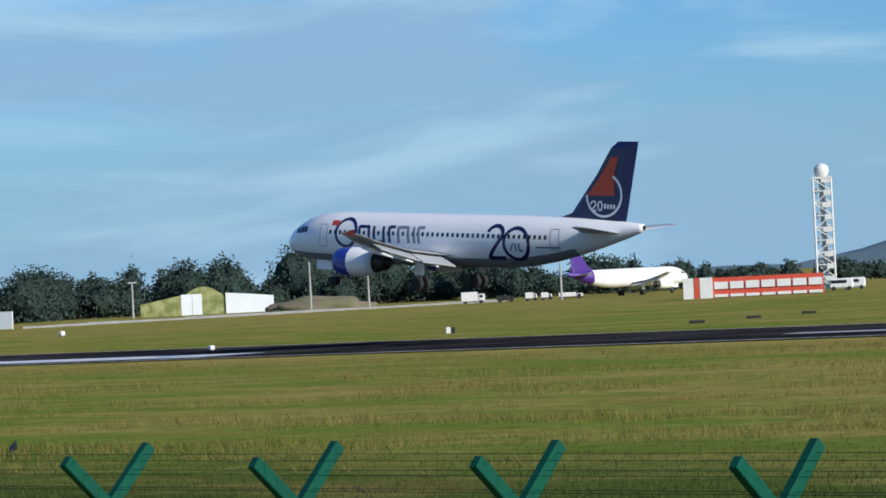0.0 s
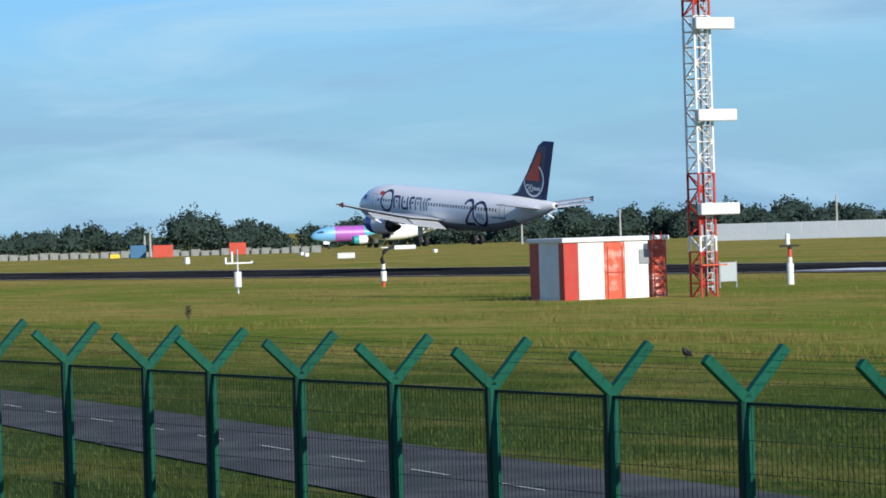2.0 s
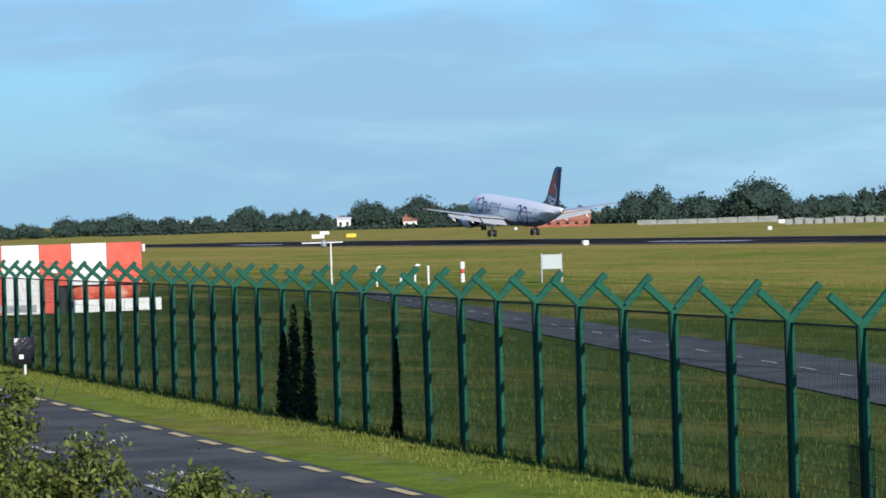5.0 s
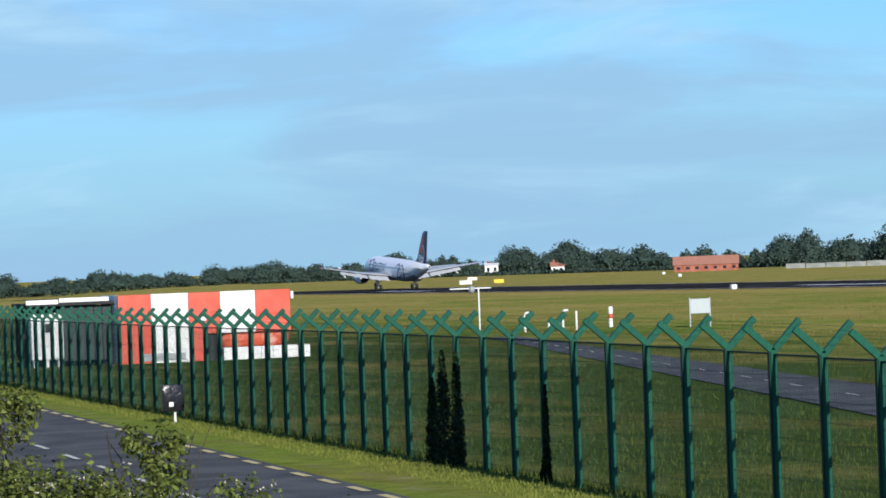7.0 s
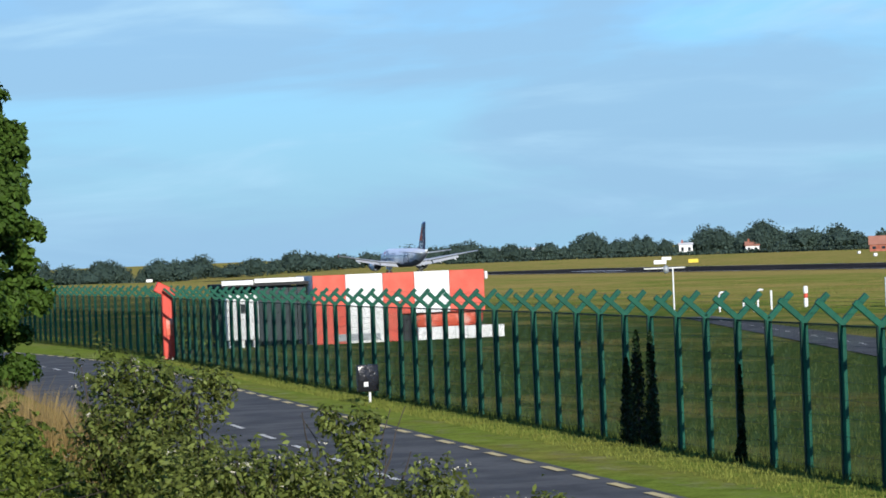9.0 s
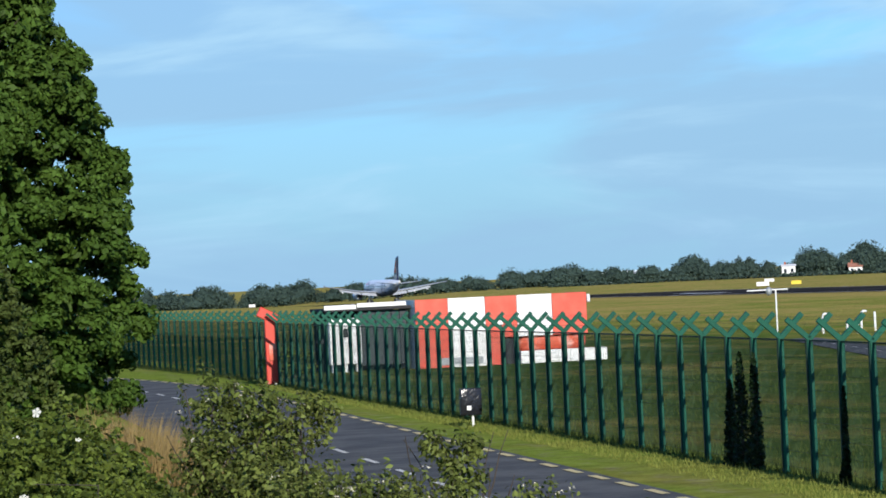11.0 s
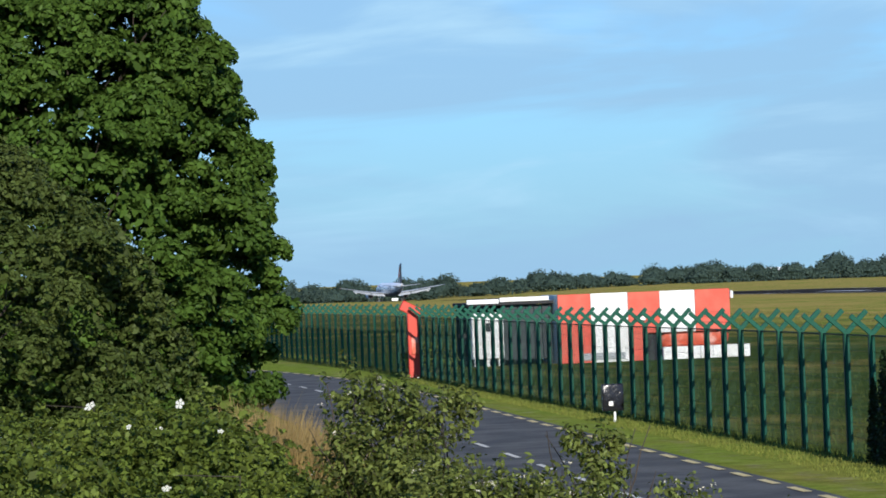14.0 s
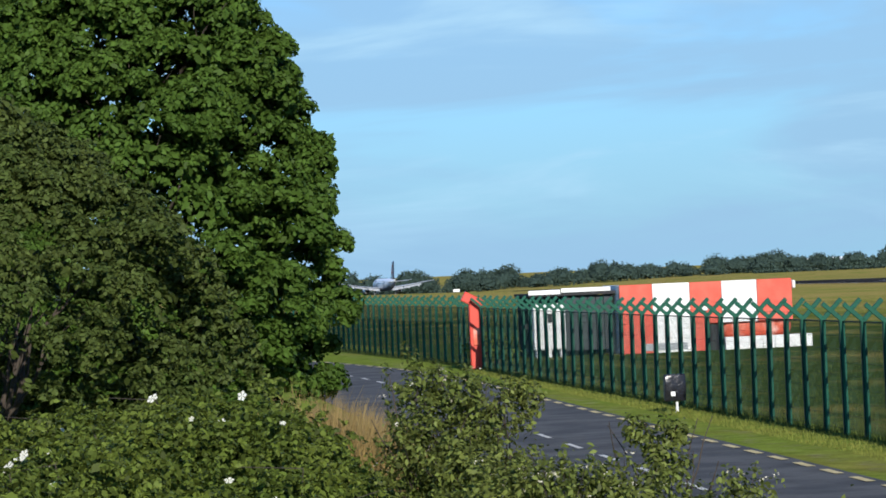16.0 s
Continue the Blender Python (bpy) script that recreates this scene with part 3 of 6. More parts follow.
def airliner(name, label, category, group, livery):
    root = thing(name, label, category, group)
    fin_mat, side_mats, bands = livery["fin"], livery["body"], livery.get("bands")
    part("fuselage", fuselage_mesh(livery.get("belly"), bands), side_mats, root, soft=True)
    # wing-body fairing
    bm = bmesh.new()
    tube(bm, [(0, NOSE - s, AXIS - 1.35) for s in (10.6, 12, 14, 17, 19, 20.6)], [0.35, 1.15, 1.5, 1.5, 1.15, 0.35], 20)
    for v in bm.verts:
        v.co.x *= 1.28
        v.co.z = AXIS - 1.3 + (v.co.z - AXIS + 1.35) * 0.66
    part("belly_fairing", bm, livery.get("under", M_FUSE), root, soft=True)
    for side in (-1, 1):
        w = [(side * 1.2, 11.7, 7.3, -1.25, 0.85), (side * 6.4, 14.7, 4.3, -0.72, 0.55), (side * 11.5, 17.0, 3.0, 0.1, 0.36), (side * 17.0, 20.3, 1.6, 1.0, 0.2)]
        part("wing", wing_panel(w), M_ALU, root, "light grey wing", True)
        # lowered flaps, two panels with a bright upper skin
        for x0, x1, s0, s1, c0, c1, z0, z1 in ((2.2, 6.3, 19.0, 19.05, 1.7, 1.5, -1.35, -0.95), (6.6, 12.6, 19.1, 20.35, 1.35, 0.95, -0.92, 0.05)):
            bm = bmesh.new()
            v = [bm.verts.new((side * x, NOSE - s - k * c * 0.86, AXIS + z - k * c * 0.4 + t)) for t in (0.0, -0.09) for x, s, c, z, k in ((x0, s0 - 0.35, c0, z0, 0), (x1, s1 - 0.35, c1, z1, 0), (x1, s1 - 0.35, c1, z1, 1), (x0, s0 - 0.35, c0, z0, 1))]
            for f in ((0, 1, 2, 3), (7, 6, 5, 4), (0, 4, 5, 1), (1, 5, 6, 2), (2, 6, 7, 3), (3, 7, 4, 0)):
                bm.faces.new([v[i] for i in f])
            bmesh.ops.recalc_face_normals(bm, faces=bm.faces)
            part("flap", bm, M_ALU, root, "lowered pale wing flap")
        for x, s, z in ((4.3, 18.0, -1.35), (8.3, 18.6, -0.85), (11.8, 19.4, -0.35)):
            bm = bmesh.new()
            tube(bm, [(side * x, NOSE - s + 1.3, AXIS + z), (side * x, NOSE - s, AXIS + z - 0.25), (side * x, NOSE - s - 2.0, AXIS + z - 0.7)], [0.06, 0.2, 0.05], 10)
            part("flap_track_fairing", bm, M_FUSE, root, soft=True)
        bm = bmesh.new()
        v = [bm.verts.new((side * (17.03 + t), NOSE - s, AXIS + z)) for t in (0, 0.05) for s, z in ((20.7, 0.98), (21.75, 1.28), (21.95, 1.26), (21.85, 1.0), (21.95, 0.74), (21.75, 0.72))]
        bm.faces.new(v[:6])
        bm.faces.new(list(reversed(v[6:]))).material_index = 1
        for i in range(6):
            bm.faces.new((v[i], v[i + 6], v[(i + 1) % 6 + 6], v[(i + 1) % 6]))
        part("wingtip_fence", bm, [livery.get("fin", M_FUSE), livery.get("tip", M_FUSE)], root)
        st = [(side * 0.3, 31.6, 3.9, 0.9, 0.38), (side * 6.2, 35.0, 1.55, 1.5, 0.16)]
        part("tailplane", wing_panel(st), M_ALU, root, "grey horizontal tailplane", True)
        engine_parts(root, side, livery.get("inlet", M_FUSE), livery.get("cowl", M_FUSE))
    fin = part("fin", fin_mesh([(28.6, 1.9), (30.4, 2.45), (35.0, 8.25), (37.0, 8.25), (35.75, 1.3), (31.2, 1.6)], 0.22), fin_mat, root, livery.get("fin_label", ""))
    # cockpit and cabin glass
    for side in (-1, 1):
        for s0, s1, h0, h1 in ((1.75, 2.25, 0.32, 0.72), (2.32, 2.8, 0.36, 0.88), (2.87, 3.3, 0.42, 0.9)):
            bm = bmesh.new()
            skin_stroke(bm, [(s0, (h0 + h1) / 2 - 0.06), (s1, (h0 + h1) / 2)], h1 - h0, side)
            part("cockpit_window", bm, M_GLASS, root)
    if livery.get("windows"):
        bmw = bmesh.new()
        skin_stroke(bmw, [(0, 0.0), (0.23, 0.0)], 0.33, 1)
        bmw.free()
        for side in (-1, 1):
            bm = bmesh.new()
            skin_stroke(bm, [(10.0, 0.48), (10.24, 0.48)], 0.34, side)
            me = mesh_from(bm, "cabin_window", M_GLASS)
            for i in range(44):
                s = 6.1 + 0.533 * i
                part("cabin_window", me, None, root, at=Matrix.Translation((0, 10.0 - s, 0)))
        for side in (-1, 1):
            for s, w, h0, h1 in ((5.0, 0.8, -0.75, 1.1), (29.4, 0.8, -0.55, 1.15)):
                bm = bmesh.new()
                skin_stroke(bm, [(s, h0), (s, h1), (s + w, h1), (s + w, h0), (s, h0)], 0.05, side)
                part("door_seam", bm, M_LOGOGREY, root)
        bm = bmesh.new()
        tube(bm, [(0, NOSE - 37.55, AXIS + 1.38), (0, NOSE - 37.62, AXIS + 1.38)], 0.2, 14)
        part("tail_outlet", bm, M_HOT, root, "dark auxiliary exhaust outlet")
    return root


def landing_gear(root):
    for side in (-1, 1):
        leg = bmesh.new()
        tube(leg, [(side * 3.8, 0, 0.6), (side * 3.75, 0.1, 1.9), (side * 3.4, 0.2, AXIS - 1.2)], [0.13, 0.17, 0.2], 12)
        tube(leg, [(side * 3.3, 0, 0.58), (side * 4.3, 0, 0.58)], 0.1, 10)
        tube(leg, [(side * 3.78, 0.05, 1.5), (side * 2.2, 0.1, AXIS - 1.5)], 0.08, 8)
        gear = part("main_gear", leg, M_STEEL, root, "steel main landing gear leg", True)
        for dx in (-0.46, 0.46):
            bm = bmesh.new()
            wheel(bm, side * 3.8 + dx, 0, 0.58, 0.58, 0.42)
            part("tyre", bm, M_DARK, gear)
        bm = bmesh.new()
        box(bm, side * 3.95, -0.5, 1.3, side * 4.0, 0.5, AXIS - 1.1)
        part("gear_door", bm, M_FUSE, gear)
    y = NOSE - 5.07
    leg = bmesh.new()
    tube(leg, [(0, y, 0.45), (0, y, 1.3), (0, y + 0.15, AXIS - 1.8)], [0.08, 0.11, 0.12], 10)
    tube(leg, [(-0.3, y, 0.4), (0.3, y, 0.4)], 0.06, 8)
    gear = part("nose_gear", leg, M_STEEL, root, "steel nose landing gear leg", True)
    for dx in (-0.25, 0.25):
        bm = bmesh.new()
        wheel(bm, dx, y, 0.38, 0.38, 0.22)
        part("tyre", bm, M_DARK, gear)
    for dx in (-0.5, 0.5):
        bm = bmesh.new()
        box(bm, dx - 0.02, y - 0.1, 1.35, dx + 0.02, y + 1.6, AXIS - 1.8)
        part("gear_door", bm, M_FUSE, gear)


def fin_paint(fin, root):
    """Sail emblem, ring and year on both sides of the fin."""
    def flat(pts, name, mat, off):
        for side in (-1, 1):
            bm = bmesh.new()
            v = [bm.verts.new((side * off, NOSE - s, AXIS + z)) for s, z in pts]
            bm.faces.new(v if side > 0 else list(reversed(v)))
            part(name, bm, mat, fin)

    def ring(cs, cz, r, w, a0, a1, name, mat, off):
        for side in (-1, 1):
            bm = bmesh.new()
            prev = None
            for i in range(33):
                a = radians(a0 + (a1 - a0) * i / 32)
                cur = [bm.verts.new((side * off, NOSE - cs - (r + d) * math.cos(a), AXIS + cz + (r + d) * math.sin(a))) for d in (-w / 2, w / 2)]
                if prev:
                    bm.faces.new((prev[0], prev[1], cur[1], cur[0]))
                prev = cur
            part(name, bm, mat, fin)
    flat([(32.1, 3.9), (33.4, 5.4), (34.5, 7.0), (35.2, 7.0), (34.75, 5.4), (34.85, 3.9)], "sail_emblem", M_ORANGE, 0.262)
    ring(33.8, 3.95, 1.72, 0.2, 60, -180, "white_ring", M_FUSE, 0.266)
    for s0, s1, z0, z1 in ((33.8, 34.0, 2.85, 3.25), (34.1, 34.3, 2.85, 3.2), (34.4, 34.6, 2.85, 3.2), (34.7, 34.9, 2.85, 3.2)):
        flat([(s0, z0), (s0, z1), (s1, z1), (s1, z0)], "lettering_bar", M_FUSE, 0.27)
    w = 0.14
    for side in (-1, 1):
        for path in ([(32.05, 3.2), (32.15, 3.4), (32.4, 3.45), (32.55, 3.3), (32.5, 3.1), (32.15, 2.75), (32.3, 2.7), (32.6, 2.7)], [(32.8, 2.85), (32.75, 3.1), (32.85, 3.4), (33.05, 3.42), (33.18, 3.1), (33.1, 2.75), (32.9, 2.7), (32.8, 2.85)]):
            bm = bmesh.new()
            prev = None
            for i, (a, b) in enumerate(path):
                p, q = path[max(0, i - 1)], path[min(len(path) - 1, i + 1)]
                d = Vector((q[0] - p[0], q[1] - p[1])).normalized() * w / 2
                cur = [bm.verts.new((side * 0.272, NOSE - a - 0.45 - k * d.y, AXIS + b - k * d.x)) for k in (-1, 1)]
                if prev:
                    bm.faces.new((prev[0], prev[1], cur[1], cur[0]))
                prev = cur
            part("numeral", bm, M_FUSE, fin)


def side_paint(root):
    """Airline title as plain strokes, the number 20, and a small red flag."""
    for side in (-1, 1):
        def put(name, mat, *paths, w=0.3):
            bm = bmesh.new()
            for p in paths:
                skin_stroke(bm, p, w, side)
            part(name, bm, mat, root)
        put("title_ring", M_NAVY, arc(7.95, 0.45, 1.12, 1.15, 0, 360), w=0.27)
        x, wide = 9.35, 1.24
        for k, (wd, mat) in enumerate(((1.3, M_NAVY), (1.35, M_NAVY), (0.8, M_NAVY), (1.35, M_LOGOGREY), (0.4, M_LOGOGREY), (0.8, M_LOGOGREY))):
            lean = 0.18
            p, q = x + 0.15 * wide, x + 1.0 * wide
            bars = [[(p, -0.3), (p - lean, 1.05)]]
            if wd > 1:
                bars += [[(q, -0.3), (q - lean, 1.05)], [(p - lean, 1.0), (q - lean, 1.0)] if k in (0, 3) else [(p, -0.25), (q, -0.25)]]
            elif wd > 0.5:
                bars += [[(p - lean, 1.0), (x + 0.7 * wide - lean, 1.03)]]
            put("title_stroke", mat, *bars, w=0.26)
            x += wd * wide
        # the number 20
        two = arc(24.0, 0.7, 0.75, 0.62, 170, -20, 14) + [(24.6, 0.3), (23.2, -1.3), (24.9, -1.3)]
        if side > 0:
            two = [(49.9 - s, h) for s, h in two]
            nought = 49.9 - 26.1
        else:
            nought = 26.1
        put("numeral", M_NAVY, two, w=0.32)
        put("numeral", M_NAVY, arc(nought, -0.1, 1.22, 1.28, 0, 360), w=0.3)
        put("lettering_bar", M_LOGOGREY, [(nought - 0.6, -0.65), (nought - 0.3, -0.05)], [(nought - 0.05, -0.65), (nought - 0.05, -0.05)], [(nought + 0.3, -0.05), (nought + 0.3, -0.65), (nought + 0.65, -0.65)], w=0.16)
        put("flag", M_ORANGE, [(6.2, 1.25), (7.0, 1.25)], w=0.42)
        put("registration_bar", M_LOGOGREY, [(28.0, -0.35), (30.2, -0.35)], w=0.14)


plane = airliner("airliner", "white twin-engine airliner with navy fin landing on the runway", "airplane", "",
                 {"body": [M_FUSE, M_GREY], "belly": True, "under": M_GREY, "fin": M_NAVY, "fin_label": "navy fin with red sail emblem in a white ring", "inlet": M_BLUE, "cowl": M_FUSE, "tip": M_ORANGE, "windows": True})
landing_gear(plane)
fin_paint([c for c in plane.children if c.name.startswith("fin") and "flag" not in c.name][0], plane)
side_paint(plane)


# ---- glide path station: hut and lattice mast ----
M_DEEPRED = material("deep_signal_red_paint", (0.5, 0.03, 0.018), 0.5, var=0.16, scale=1.4, second=(0.44, 0.05, 0.03), bump=0.05)
M_PATCHY = material("faded_red_paint", (0.6, 0.1, 0.045), 0.6, var=0.2, scale=1.6, second=(0.72, 0.5, 0.42), lo=0.5, hi=0.75)


def panel_box(name, x0, y0, z0, x1, y1, z1, mat, parent, b=0.015, label=""):
    return part(name, bevel_box(x0, y0, z0, x1, y1, z1, b), mat, parent, label)


def build_hut():
    hut = thing("equipment_hut", "flat-roofed equipment hut in red and white painted stripes", "hut", at=(105.8, 140.6, -0.05), rz=-8)
    w, d, h = 6.0, 3.6, 2.95
    panel_box("core", 0.06, 0.06, 0, w - 0.06, d - 0.06, h, M_CONCRETE, hut)
    x = 0.0
    for frac, mat in ((0.14, M_DEEPRED), (0.25, M_WHITE), (0.2, M_PATCHY), (0.23, M_WHITE), (0.18, M_PATCHY)):
        panel_box("wall_panel", x, 0, 0, x + frac * w - 0.012, 0.055, h, mat, hut)
        panel_box("wall_panel", x, d - 0.055, 0, x + frac * w - 0.012, d, h, mat, hut)
        x += frac * w
    y = 0.06
    for frac, mat in ((0.14, M_DEEPRED), (0.6, M_WHITE), (0.26, M_DEEPRED)):
        panel_box("wall_panel", 0, y, 0, 0.055, y + frac * (d - 0.12) - 0.012, h, mat, hut)
        panel_box("wall_panel", w - 0.055, y, 0, w, y + frac * (d - 0.12) - 0.012, h, mat, hut)
        y += frac * (d - 0.12)
    panel_box("roof", -0.12, -0.12, h, w + 0.12, d + 0.12, h + 0.24, M_WHITE, hut, 0.03, "white flat roof slab")
    for xx, zz in ((2.5, 1.55), (3.35, 1.55)):
        panel_box("door_rail", xx, -0.03, 0.1, xx + 0.06, -0.004, 2.7, M_DEEPRED, hut, 0.008)
    panel_box("door_rail", 2.45, -0.03, 1.35, 3.45, -0.004, 1.42, M_DEEPRED, hut, 0.008)
    # grey slatted panel modelled where the mast aerial's shadow falls on the wall
    panel_box("aerial_shadow_panel", 4.35, -0.035, 1.75, 4.95, -0.004, 2.5, M_GREY, hut, 0.01, "grey slatted panel in place of the aerial's shadow")
    for i in range(5):
        panel_box("shadow_slat", 4.38, -0.05, 1.82 + 0.13 * i, 4.92, -0.036, 1.89 + 0.13 * i, M_GREY, hut, 0.004)
    # ladder beside the end panel
    ladder = part("ladder", bevel_box(w - 0.9, -0.25, 0, w - 0.85, -0.2, 3.4, 0.005), M_DEEPRED, hut)
    panel_box("rail", w - 0.45, -0.25, 0, w - 0.4, -0.2, 3.4, M_DEEPRED, ladder, 0.005)
    for i in range(10):
        panel_box("rung", w - 0.86, -0.24, 0.25 + 0.3 * i, w - 0.42, -0.2, 0.29 + 0.3 * i, M_DEEPRED, ladder, 0.005)


def lattice(root, half, z0, z1, step, bands, leg_r=0.05, brace_r=0.028):
    """A square lattice mast; bands: (from height, material)."""
    def mat_at(z):
        m = bands[0][1]
        for b, mm in bands:
            if z >= b:
                m = mm
        return m
    k = int(round((z1 - z0) / step))
    corners = ((-half, -half), (half, -half), (half, half), (-half, half))
    made = {}

    def bar(key, p, q, r, seg, mat):
        if (key, mat.name) not in made:
            bm = bmesh.new()
            tube(bm, [p, q], r, seg)
            made[key, mat.name] = mesh_from(bm, key[0], mat)
        return made[key, mat.name]
    for i in range(k):
        za = z0 + i * step
        mat = mat_at(za + step / 2)
        for j in range(4):
            p, q = corners[j], corners[(j + 1) % 4]
            lo, hi = (0, step) if (i + j) % 2 else (step, 0)
            here = Matrix.Translation((0, 0, za))
            part("leg", bar(("leg", j), (*p, 0), (*p, step), leg_r, 8, mat), None, root, at=here)
            part("cross_bar", bar(("cross_bar", j), (*p, step), (*q, step), brace_r, 6, mat), None, root, at=here)
            part("brace", bar(("brace", j, lo), (*p, lo), (*q, hi), brace_r, 6, mat), None, root, at=here)


def build_mast():
    mast = thing("antenna_mast", "red and white lattice antenna mast with three white aerial boxes", "mast", at=(111.1, 136.05, 0), rz=-4)
    lattice(mast, 0.47, -0.1, 15.6, 0.785, ((0, M_WHITE), (0.0, M_DEEPRED), (2.2, M_WHITE), (3.0, M_DEEPRED), (6.05, M_WHITE), (14.4, M_DEEPRED)), 0.065, 0.04)
    ladder = bmesh.new()
    for x in (-0.2, 0.2):
        tube(ladder, [(x, -0.62, 0.2), (x, -0.62, 15.4)], 0.025, 6)
    lad = part("ladder", ladder, M_STEEL, mast)
    bm = bmesh.new()
    for i in range(42):
        tube(bm, [(-0.2, -0.62, 0.5 + 0.35 * i), (0.2, -0.62, 0.5 + 0.35 * i)], 0.018, 6)
    part("rungs", bm, M_WHITE, lad)
    bm = bmesh.new()
    tube(bm, [(0.3, -0.3, 0.3), (0.3, -0.3, 15.0)], 0.07, 8)
    part("cable_duct", bm, M_GREY, mast)
    for z in (4.38, 9.05, 13.62):
        aerial = panel_box("aerial_box", -0.8, -1.15, z - 0.29, 1.55, -0.72, z + 0.3, M_WHITE, mast, 0.05, "white rectangular aerial box")
        panel_box("bracket", -0.5, -0.74, z - 0.1, 0.5, -0.5, z + 0.1, M_STEEL, aerial, 0.01)
    bm = bmesh.new()
    tube(bm, [(0.1, 0, 15.6), (0.1, 0, 17.9)], 0.03, 8)
    rod = part("lightning_rod", bm, M_STEEL, mast)
    panel_box("obstacle_light", -0.02, -0.12, 17.9, 0.22, 0.12, 18.25, M_DEEPRED, rod, 0.05)
    for s in (-1, 1):
        panel_box("corner_light", s * 0.5 - 0.08, -0.6, 15.62, s * 0.5 + 0.08, -0.44, 15.85, M_DARK, mast, 0.03)
    panel_box("top_plate", -0.6, -0.6, 15.55, 0.6, 0.6, 15.62, M_DEEPRED, mast, 0.01)
    panel_box("platform", -0.6, -0.75, 1.55, 0.95, -0.55, 1.63, M_PATCHY, mast, 0.01)


def build_cabinet(x, y, w, h, z0, label, mat):
    c = thing("junction_cabinet", label, "cabinet", at=(x, y, ground_z(x, y)))
    panel_box("board", -w / 2, -0.06, z0, w / 2, 0.06, h, mat, c, 0.02)
    for s in (-1, 1):
        panel_box("leg", s * (w / 2 + 0.03) - 0.035, -0.035, -0.1, s * (w / 2 + 0.03) + 0.035, 0.035, h + 0.08, M_STEEL, c, 0.006)
    return c


build_hut()
build_mast()
M_BOARD = material("pale_grey_board", (0.42, 0.46, 0.46), 0.5, var=0.06)
build_cabinet(125.3, 151.3, 1.15, 1.42, 0.35, "pale grey board on two steel legs in the grass", M_BOARD)
build_cabinet(76.8, 174.2, 1.12, 1.52, 0.72, "pale grey sign board on two legs seen from behind", M_BOARD)


# ---- instruments and bollards on the airfield ----
def banded_pole(name, label, category, x, y, bands, r=0.14):
    t = thing(name, label, category, at=(x, y, ground_z(x, y) - 0.05))
    for z0, z1, mat, rr in bands:
        bm = cyl(0, 0, z0, z1, rr, 14)
        bmesh.ops.bevel(bm, geom=[e for e in bm.edges if abs(e.verts[0].co.z - e.verts[1].co.z) < 1e-5], offset=min(0.03, rr * 0.3), segments=1, affect="EDGES")
        part("pole_section", bm, mat, t)
    return t


w1 = banded_pole("wind_instrument", "banded red and white pole carrying a small wind sensor", "instrument", 131.0, 152.6,
                 ((0, 0.72, M_WHITE, 0.2), (0.72, 1.25, M_WHITE, 0.2), (1.25, 1.6, M_WHITE, 0.13), (1.6, 2.05, M_RED, 0.12), (2.05, 2.25, M_DARK, 0.12)))
panel_box("sensor_arm", -0.75, -0.04, 2.2, 0.7, 0.04, 2.3, M_DARK, w1)
panel_box("sensor_head", -0.28, -0.1, 2.3, -0.02, 0.1, 2.95, M_WHITE, w1, 0.05)
w2 = banded_pole("wind_instrument", "white instrument pole with a dark curved neck and horizontal sensor bar", "instrument", 130.3, 193.1,
                 ((0, 0.42, M_RED, 0.11), (0.42, 1.1, M_WHITE, 0.2), (1.2, 1.65, M_WHITE, 0.13)))
bm = bmesh.new()
tube(bm, [(0, 0, 1.6), (-0.12, 0, 1.9), (0.05, 0, 2.35), (0.45, 0, 2.62), (0.9, 0, 2.7)], [0.14, 0.13, 0.13, 0.12, 0.1], 10)
part("neck", bm, M_DARK, w2, soft=True)
panel_box("sensor_bar", 0.85, -0.12, 2.5, 2.6, 0.12, 2.78, M_WHITE, w2, 0.04)
panel_box("sensor_bar", -0.2, -0.08, 2.62, 0.7, 0.08, 2.7, M_WHITE, w2, 0.02)
w3 = banded_pole("wind_instrument", "white weather sensor post with a cross arm", "instrument", 118.0, 191.6,
                 ((0, 0.25, M_WHITE, 0.06), (0.45, 1.45, M_WHITE, 0.24), (1.45, 2.1, M_WHITE, 0.06)))
panel_box("post", -0.05, -0.05, 0, 0.05, 0.05, 2.9, M_STEEL, w3, 0.01)
panel_box("cross_arm", -0.9, -0.05, 1.95, 1.1, 0.05, 2.05, M_WHITE, w3, 0.01)
for xx, z1 in ((-0.88, 2.4), (-0.4, 2.75), (1.08, 2.12)):
    panel_box("sensor", xx - 0.07, -0.07, 1.98, xx + 0.07, 0.07, z1, M_WHITE, w3, 0.03)

pole = thing("lamp_mast", "thin white mast with a small grey round lamp head", "mast", at=(69.4, 188.7, 0))
part("shaft", cyl(0, 0, -0.1, 2.45, 0.045, 10), M_WHITE, pole)
bm = bmesh.new()
bmesh.ops.create_icosphere(bm, subdivisions=2, radius=0.19, matrix=pose(-0.42, 0, 2.38))
for v in bm.verts:
    v.co.z = 2.38 + (v.co.z - 2.38) * 1.35
part("lamp_head", bm, M_GREY, pole, soft=True)
panel_box("cross_arm", -1.75, -0.03, 2.42, 0.75, 0.03, 2.49, M_WHITE, pole)


def bollard(x, y, h, hoop):
    b = thing("marker_post", "white marker post with a hooped top" if hoop else "plain white marker post", "bollard", "white marker posts", at=(x, y, 0))
    part("stem", cyl(0, 0, -0.1, h - 0.1, 0.06, 12), M_WHITE, b)
    if hoop:
        bm = bmesh.new()
        tube(bm, [(0, 0, h - 0.14), (0.02, 0, h - 0.04), (0.14, 0, h + 0.02), (0.32, 0, h)], 0.06, 10)
        part("hoop", bm, M_WHITE, b, soft=True)


